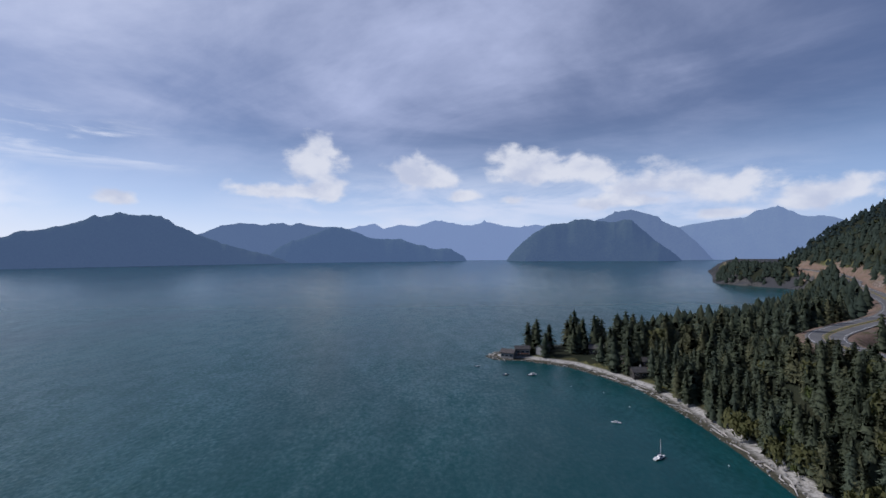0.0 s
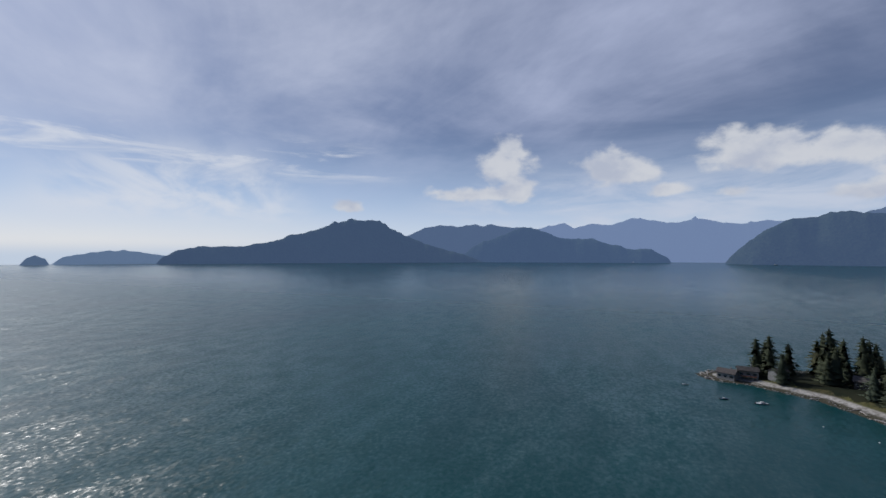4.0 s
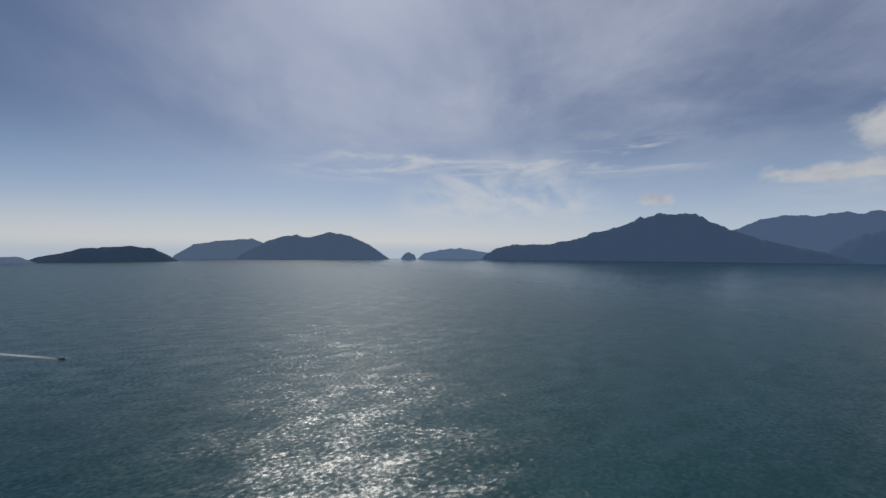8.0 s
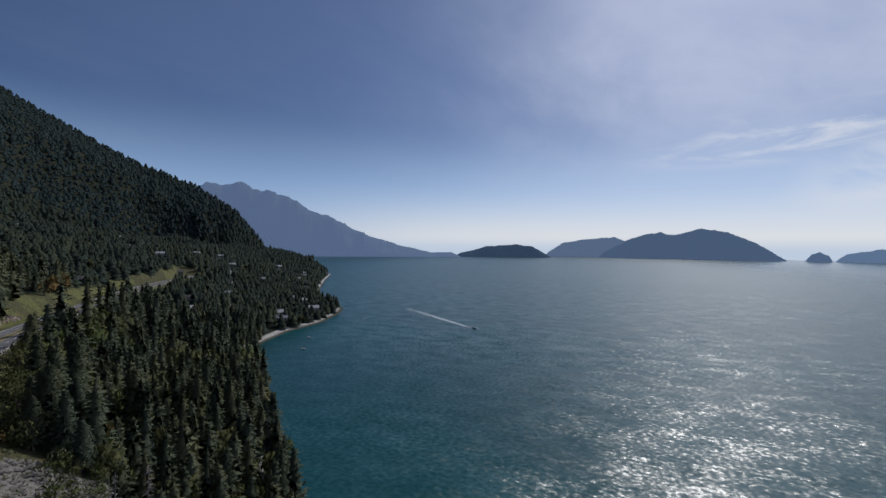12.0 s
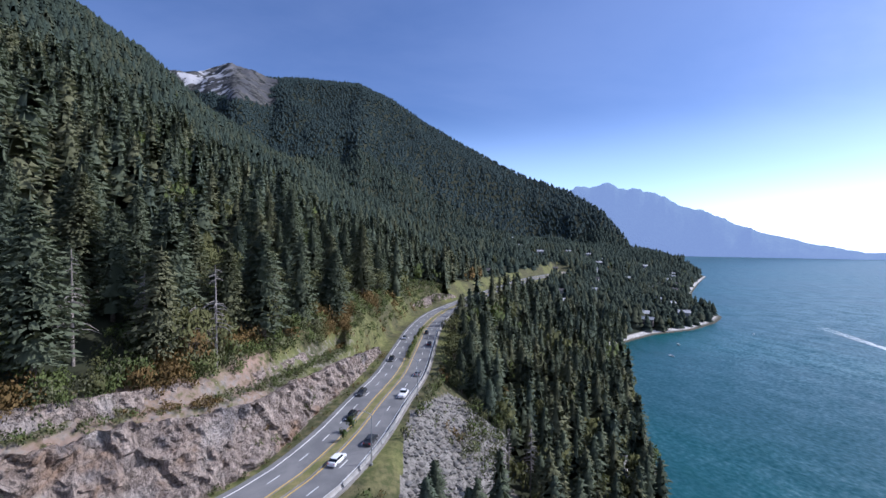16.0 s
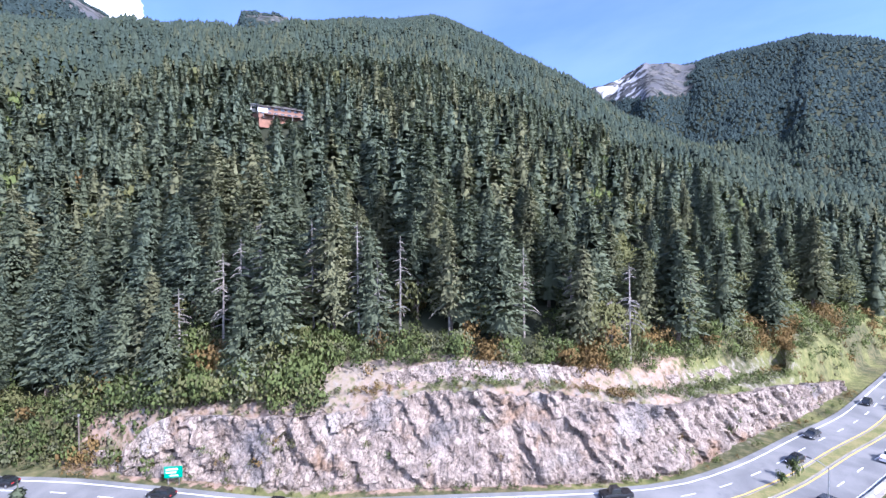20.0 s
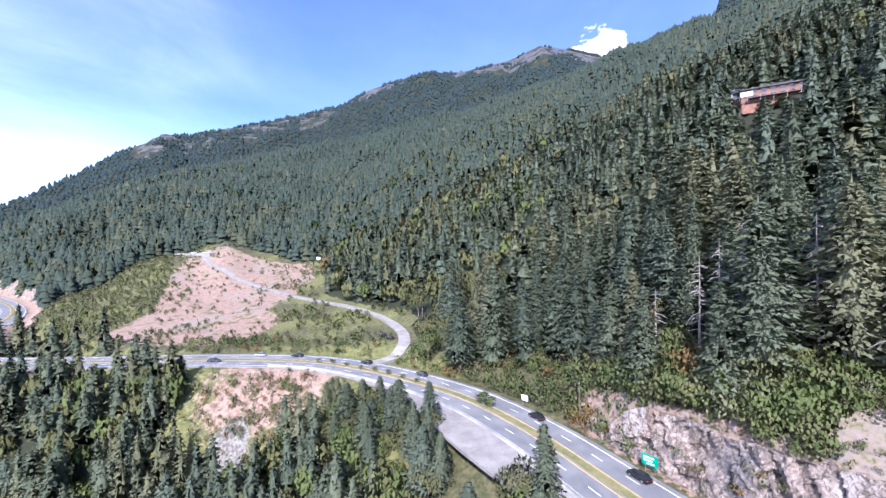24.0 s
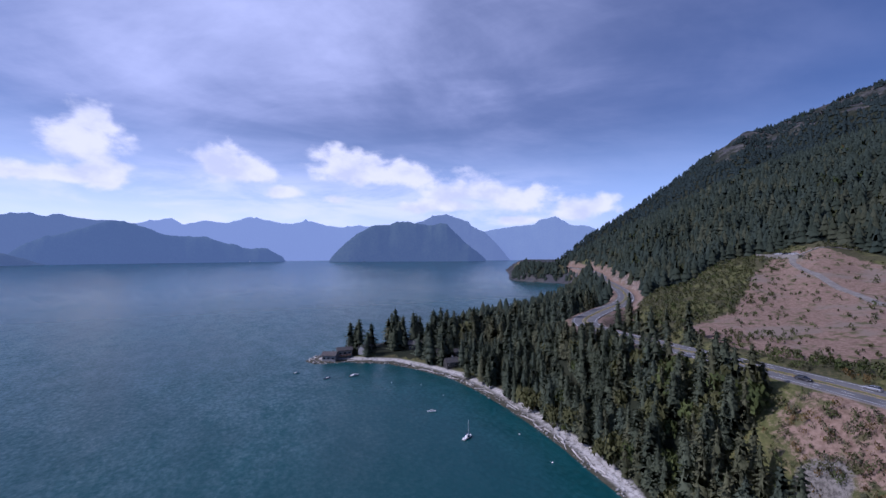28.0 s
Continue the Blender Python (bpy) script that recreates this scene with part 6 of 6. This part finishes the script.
def house(x, y, heading, L, W, H, wall, roof_mat, label, flat=False, deck=True, group="", lift=0.0):
    t = thing("house", label, "house", group)
    bm = bmesh.new()
    box(bm, (L, W, H + 1.5), (0, 0, -1.5))
    part("wall_shell", bm, wall, t)
    bm = bmesh.new()
    if flat:
        box(bm, (L + 2.2, W + 2.4, 0.45), (0, 0, H))
        box(bm, (L * 0.4, W * 0.5, 1.1), (L * 0.08, 0, H + 0.45))
        box(bm, (L * 0.45, W * 0.6, 0.3), (L * 0.08, 0, H + 1.55))
    else:
        e, p = 0.7, W * 0.3
        vs = [bm.verts.new(v) for v in [(-L / 2 - e, -W / 2 - e, H - 0.25), (L / 2 + e, -W / 2 - e, H - 0.25), (L / 2 + e, 0, H + p), (-L / 2 - e, 0, H + p), (-L / 2 - e, W / 2 + e, H - 0.25), (L / 2 + e, W / 2 + e, H - 0.25)]]
        us = [bm.verts.new(v.co + Vector((0, 0, 0.28))) for v in vs]
        for a, b, c, d in ((0, 1, 2, 3), (3, 2, 5, 4)):
            bm.faces.new((us[a], us[b], us[c], us[d]))
            bm.faces.new((vs[d], vs[c], vs[b], vs[a]))
        for a, b in ((0, 1), (1, 2), (2, 5), (5, 4), (4, 3), (3, 0)):
            bm.faces.new((vs[a], vs[b], us[b], us[a]))
    part("roof", bm, roof_mat, t)
    if not flat:
        for gx in (-L / 2, L / 2):
            bm = bmesh.new()
            vs = [bm.verts.new(v) for v in [(gx - 0.06, -W / 2, H), (gx - 0.06, W / 2, H), (gx - 0.06, 0, H + W * 0.3 - 0.1), (gx + 0.06, -W / 2, H), (gx + 0.06, W / 2, H), (gx + 0.06, 0, H + W * 0.3 - 0.1)]]
            for f in ((0, 2, 1), (3, 4, 5), (0, 3, 5, 2), (1, 2, 5, 4)):
                bm.faces.new([vs[i] for i in f])
            part("gable", bm, wall, t)
        bm = bmesh.new()
        box(bm, (0.8, 0.8, W * 0.3 + 1.3), (L * 0.2, W * 0.12, H))
        part("chimney", bm, GREY_WALL, t)
    n = max(2, int(L / 3.4))
    for row in range(2 if H > 4.5 else 1):
        for i in range(n):
            wx, wz = -L / 2 + (i + 0.5) * L / n, 0.9 + row * (H / 2)
            bm = bmesh.new()
            box(bm, (L / n * 0.62, 0.1, 1.5), (wx, -W / 2 - 0.04, wz))
            fr = part("window", bm, WOOD_WALL if flat else TRIM, t)
            bm = bmesh.new()
            box(bm, (L / n * 0.62 - 0.2, 0.05, 1.3), (wx, -W / 2 - 0.1, wz + 0.1))
            part("pane", bm, PANE, fr, "dark reflecting pane")
    if deck:
        bm = bmesh.new()
        box(bm, (L * 0.8, 2.6, 0.25), (0, -W / 2 - 1.3, 0.35))
        part("deck", bm, WOOD_WALL, t)
        bm = bmesh.new()
        for px in np.linspace(-L * 0.4, L * 0.4, 5):
            box(bm, (0.14, 0.14, 3.4), (px, -W / 2 - 2.5, -2.0))
        box(bm, (L * 0.8, 0.08, 0.1), (0, -W / 2 - 2.55, 1.35))
        part("railing", bm, GREY_WALL if flat else TRIM, t)
    if lift > 1:
        bm = bmesh.new()
        box(bm, (L - 0.6, W - 0.6, 6.5), (0, 0, -7.0))
        part("foundation", bm, WOOD_WALL if flat else ROOF_DARK, t)
    t.matrix_basis = pose(x, y, ground_at(x, y) + 0.3 + lift, 0, 0, heading)
    return t


# fronts look down the hill, to the sea
lodge = house(*LODGE, 236, 27, 8, 5.2, WOOD_WALL, ROOF_DARK, "long flat-roofed cedar lodge with a white end on the wooded knoll", True, True, "", 1.2)
bm = bmesh.new()
box(bm, (5.5, 8.5, 2.6), (-11.1, 0, 1.9))
part("end_room", bm, TRIM, lodge, "white-painted end room")
house(243, -187, 222, 9, 8, 3.4, PALE_WALL, ROOF_PALE, "pale annex beside the cedar lodge", True, False, "", 2.0)
hr = random.Random(21)
for x, y in POINT_HOMES:
    house(x, y, hr.uniform(-40, 40), hr.uniform(8, 11.5), hr.uniform(6, 8), hr.uniform(2.8, 4.8), hr.choice([GREY_WALL, DARK_WALL, DARK_WALL]), ROOF_DARK,
          "shore house among firs on the point", False, hr.random() < 0.5, "houses on the point")
for x, y in VILLAGE:
    house(x, y, 130 + hr.uniform(-35, 35) + 180, hr.uniform(8, 12), hr.uniform(7, 9), hr.uniform(3.6, 5.6), hr.choice([PALE_WALL, GREY_WALL, DARK_WALL, WOOD_WALL]), hr.choice([ROOF_PALE, ROOF_PALE, ROOF_DARK]),
          "hillside village house among trees above the shore", False, hr.random() < 0.35, "village houses")
bm = bmesh.new()
box(bm, (6, 2.6, 2.7))
shed = thing("site_hut", "small white site hut at the clearing's edge", "hut")
part("wall_shell", bm, TRIM, shed)
bm = bmesh.new()
box(bm, (6.4, 3.0, 0.2), (0, 0, 2.7))
part("roof", bm, ROOF_PALE, shed)
bm = bmesh.new()
box(bm, (0.9, 0.06, 2.0), (1.2, -1.32, 0.1))
part("door", bm, GREY_WALL, shed)
shed.matrix_basis = pose(412, 102, ground_at(412, 102) + 0.2, 0, 0, 75)

# ---- beach ----
LOG = two_tone("silvery_driftwood", (0.34, 0.315, 0.285), (0.58, 0.555, 0.52), 0.6, 0.9)
shore_line = np.array(SHORE[13:31], float)
shore_s = np.concatenate([[0], np.cumsum(np.hypot(*np.diff(shore_line, axis=0).T))])
for i in range(70):
    s = hr.uniform(60, shore_s[-1])
    px, py = np.interp(s, shore_s, shore_line[:, 0]), np.interp(s, shore_s, shore_line[:, 1])
    k = min(np.searchsorted(shore_s, s), len(shore_line) - 1)
    d = shore_line[k] - shore_line[k - 1]
    ang_ = math.degrees(math.atan2(d[1], d[0]))
    inl = np.array([d[1], -d[0]]) / np.hypot(*d)
    if not inside(np.array([px + inl[0] * 4]), np.array([py + inl[1] * 4]), LAND)[0]:
        inl = -inl
    w_ = hr.uniform(1.5, 6.5)
    x, y = px + inl[0] * w_, py + inl[1] * w_
    ln = hr.uniform(2.5, 9)
    t = thing("driftwood_log", "bleached driftwood log lying on the beach", "log", "driftwood along the beach")
    bm = bmesh.new()
    tube(bm, [(-ln / 2, 0, 0), (0, hr.uniform(-0.15, 0.15), 0.02), (ln / 2, 0, 0)], [0.34, 0.28, 0.18], 7)
    part("log", bm, LOG, t)
    t.matrix_basis = pose(x, y, ground_at(x, y) + 0.2, 0, hr.uniform(-4, 4), ang_ + (hr.gauss(0, 16) if i % 4 else hr.uniform(40, 110)))


def stone(r_):
    bm = bmesh.new()
    bmesh.ops.create_icosphere(bm, subdivisions=1, radius=1.0)
    for v in bm.verts:
        v.co *= r_.uniform(0.65, 1.15)
        v.co.z *= 0.7
    V = np.array([v.co[:] for v in bm.verts])
    bm.verts.index_update()
    F = np.array([[v.index for v in f.verts] for f in bm.faces])
    bm.free()
    return V, F


STONES = [stone(hr) for _ in range(5)]
STONE = two_tone("grey_beach_stone", (0.16, 0.155, 0.145), (0.46, 0.445, 0.42), 0.5, 0.9, None, 0.05, 0.5, 0.3, "island")


SCREE_STONE = two_tone("brown_grey_rock_fill", (0.085, 0.078, 0.068), (0.24, 0.222, 0.195), 0.5, 0.9, None, 0.05, 0.5, 0.3, "island")


def stones(name, x, y, size, label, mat=STONE):
    V, F, n = [], [], 0
    z = height(x, y)
    for i in range(len(x)):
        v, f = STONES[i % 5]
        a = rs.uniform(0, 6.28)
        c, s = math.cos(a), math.sin(a)
        V.append(np.column_stack([(v[:, 0] * c - v[:, 1] * s) * size[i] + x[i], (v[:, 0] * s + v[:, 1] * c) * size[i] + y[i], v[:, 2] * size[i] + z[i] + size[i] * 0.2]))
        F.append(f + n)
        n += len(v)
    tagged(new(name, mesh_arrays(name, np.concatenate(V), np.concatenate(F), [mat])), label, "stones", kind="stuff")


bs = rs.uniform(0, shore_s[-1], 900)
bx, by = np.interp(bs, shore_s, shore_line[:, 0]) + rs.uniform(-1, 8, 900) * 0.9, np.interp(bs, shore_s, shore_line[:, 1]) + rs.uniform(-4, 4, 900)
keep = inside(bx, by, LAND) & (to_lines(bx, by, SHORE)[0] < 7.5)
stones("beach_boulders", bx[keep], by[keep], rs.uniform(0.2, 0.9, keep.sum()) ** 1.8 * 0.8 + 0.1, "pale boulders strewn along the beach")
qx, qy = rs.uniform(-80, -15, 5200), rs.uniform(-125, -60, 5200)
keep = inside(qx, qy, SCREE) & (road_at(qx, qy)[0] > 11.5)
stones("scree_blocks", qx[keep], qy[keep], rs.uniform(0.2, 1.0, keep.sum()) ** 2 * 0.85 + 0.1, "broken brown-grey rock fill below the highway", SCREE_STONE)

# ---- boats ----
HULL_WHITE = plain("white_gelcoat", (0.78, 0.78, 0.76), 0.3)
HULL_DARK = plain("dark_blue_hull", (0.03, 0.05, 0.1), 0.3)
SAIL = plain("blue_sail_cover", (0.05, 0.08, 0.2), 0.8)


def hull(bm, L, B, D):
    secs = []
    for t, f, k in ((-0.5, 0.72, 0.9), (-0.25, 0.95, 1.0), (0.05, 1.0, 1.0), (0.3, 0.7, 1.08), (0.44, 0.32, 1.16), (0.5, 0.04, 1.22)):
        w_ = B / 2 * f
        secs.append([(t * L, -w_ * 0.45, -0.3), (t * L, -w_, D * k * 0.55), (t * L, -w_ * 0.98, D * k), (t * L, w_ * 0.98, D * k), (t * L, w_, D * k * 0.55), (t * L, w_ * 0.45, -0.3)])
    return loft(bm, secs)


def boat(x, y, heading, L, label, sail=False, dark=False):
    t = thing("sailboat" if sail else "motorboat", label, "boat", "boats moored in the cove")
    part("hull", hull(bmesh.new(), L, L * 0.32, L * 0.1), HULL_DARK if dark else HULL_WHITE, t)
    bm = bmesh.new()
    box(bm, (L * 0.34, L * 0.2, L * 0.1), (L * 0.02, 0, L * 0.1), 0, 0.82)
    cabin = part("cabin", bm, HULL_WHITE, t)
    bm = bmesh.new()
    box(bm, (L * 0.26, L * 0.205, L * 0.035), (L * 0.02, 0, L * 0.14), 0, 0.94)
    part("cabin_window", bm, PANE, cabin)
    if sail:
        bm = bmesh.new()
        tube(bm, [(L * 0.12, 0, L * 0.1), (L * 0.12, 0, L * 1.24)], [0.12, 0.08], 6)
        part("mast", bm, HULL_WHITE, t)
        bm = bmesh.new()
        tube(bm, [(L * 0.12, 0, L * 0.28), (-L * 0.3, 0, L * 0.27)], [0.07, 0.06], 6)
        boom = part("boom", bm, STEEL, t)
        bm = bmesh.new()
        tube(bm, [(L * 0.1, 0, L * 0.31), (-L * 0.1, 0, L * 0.305), (-L * 0.28, 0, L * 0.295)], [0.18, 0.15, 0.08], 6)
        part("furled_sail", bm, SAIL, boom)
        for ex, ey in ((L * 0.49, 0), (-L * 0.48, 0), (L * 0.1, L * 0.15), (L * 0.1, -L * 0.15)):
            bm = bmesh.new()
            tube(bm, [(L * 0.12, 0, L * 1.22), (ex, ey, L * 0.11)], [0.02, 0.02], 4)
            part("stay", bm, DARK_STEEL, t)
    else:
        bm = bmesh.new()
        box(bm, (0.06, L * 0.22, L * 0.08), (L * 0.2, 0, L * 0.11), 0, 0.85)
        part("windscreen", bm, PANE, t)
        bm = bmesh.new()
        box(bm, (L * 0.07, L * 0.08, L * 0.14), (-L * 0.53, 0, 0.0))
        part("outboard_motor", bm, DARK_STEEL, t)
    t.matrix_basis = pose(x, y, 0.05, 0, 0, heading)


boat(88, 174.5, 28, 6.4, "small white sailboat at its mooring, sail furled", True)
boat(85, 211, 160, 4.6, "small open white motorboat at its mooring")
boat(61, 294, 15, 6.6, "white cabin motorboat at its mooring")
boat(43, 295, 20, 4.6, "dark-hulled motorboat at its mooring", False, True)
boat(25, 317, 5, 4.2, "small white motorboat off the point")
boat(-325, -254, 60, 6.0, "white motorboat moored off the village")
boat(-287, -230, 80, 5.2, "white motorboat moored off the village")
boat(-430, -257, 30, 6.0, "white motorboat moored off the village")
boat(-429, -125, 46, 7.5, "white speedboat under way, throwing a wake")
for i, (x, y) in enumerate([(101, 232), (96, 256), (80, 268), (112, 168), (109, 140)]):
    t = thing("mooring_buoy", "small white mooring buoy on the water", "buoy", "mooring buoys")
    bm = bmesh.new()
    bmesh.ops.create_icosphere(bm, subdivisions=2, radius=0.38)
    part("float", bm, HULL_WHITE, t)
    bm = bmesh.new()
    tube(bm, [(0, 0, 0.3), (0, 0, 0.62)], [0.05, 0.03], 6)
    part("ring", bm, STEEL, t)
    t.matrix_basis = pose(x, y, 0.1)
for x, y, hd, L in ((-70, 4300, 80, 46), (900, 3900, 20, 30)):
    t = thing("ferry", "small far ferry crossing the sound", "boat")
    part("hull", hull(bmesh.new(), L, L * 0.22, L * 0.1), HULL_DARK, t)
    bm = bmesh.new()
    box(bm, (L * 0.6, L * 0.18, L * 0.1), (-L * 0.05, 0, L * 0.1), 0, 0.9)
    part("deckhouse", bm, HULL_WHITE, t)
    t.matrix_basis = pose(x, y, 0.1, 0, 0, hd)


def foam(k):
    pos = k.n("ShaderNodeNewGeometry").outputs["Position"]
    n = k.noise(pos, 0.8, 4.0, 0.7)
    return principled(k, k.mix(k.ramp(n, 0.35, 0.6), (0.45, 0.5, 0.52), (0.8, 0.82, 0.82)), 0.7)


FOAM = material("white_foam", foam)
V, F, n = [], [], 0
head, tail = np.array([-431.0, -128.0]), np.array([-532.0, -252.0])
run = (tail - head) / np.hypot(*(tail - head))
across = np.array([-run[1], run[0]])
for i in range(900):
    t = rs.uniform(0, 1) ** 1.5
    spread = 0.4 + t * 4.2
    c = head + run * t * 160 + across * (rs.choice((-1, 1)) * spread * rs.uniform(0.75, 1.0) if rs.uniform() < 0.6 else rs.normal(0, 0.8 + 1.2 * t))
    ln, wd, a = rs.uniform(1.2, 4.5) * (1.2 - 0.7 * t), rs.uniform(0.25, 0.9) * (1.3 - t), rs.uniform(-0.3, 0.3)
    u, v = run * math.cos(a) + across * math.sin(a), across * math.cos(a) - run * math.sin(a)
    ring = [c + u * ln, c + u * ln * 0.3 + v * wd, c - u * ln * 0.8 + v * wd * 0.6, c - u * ln, c - v * wd * 0.9]
    V += [(p[0], p[1], 0.08 + 0.001 * (i % 9)) for p in ring]
    F += [(n, n + 1, n + 2), (n, n + 2, n + 3), (n, n + 3, n + 4)]
    n += 5
tagged(new("boat_wake", mesh_arrays("boat_wake", np.array(V), np.array(F), [FOAM])), "white foam wake trailing behind the speedboat", "wake", kind="stuff")
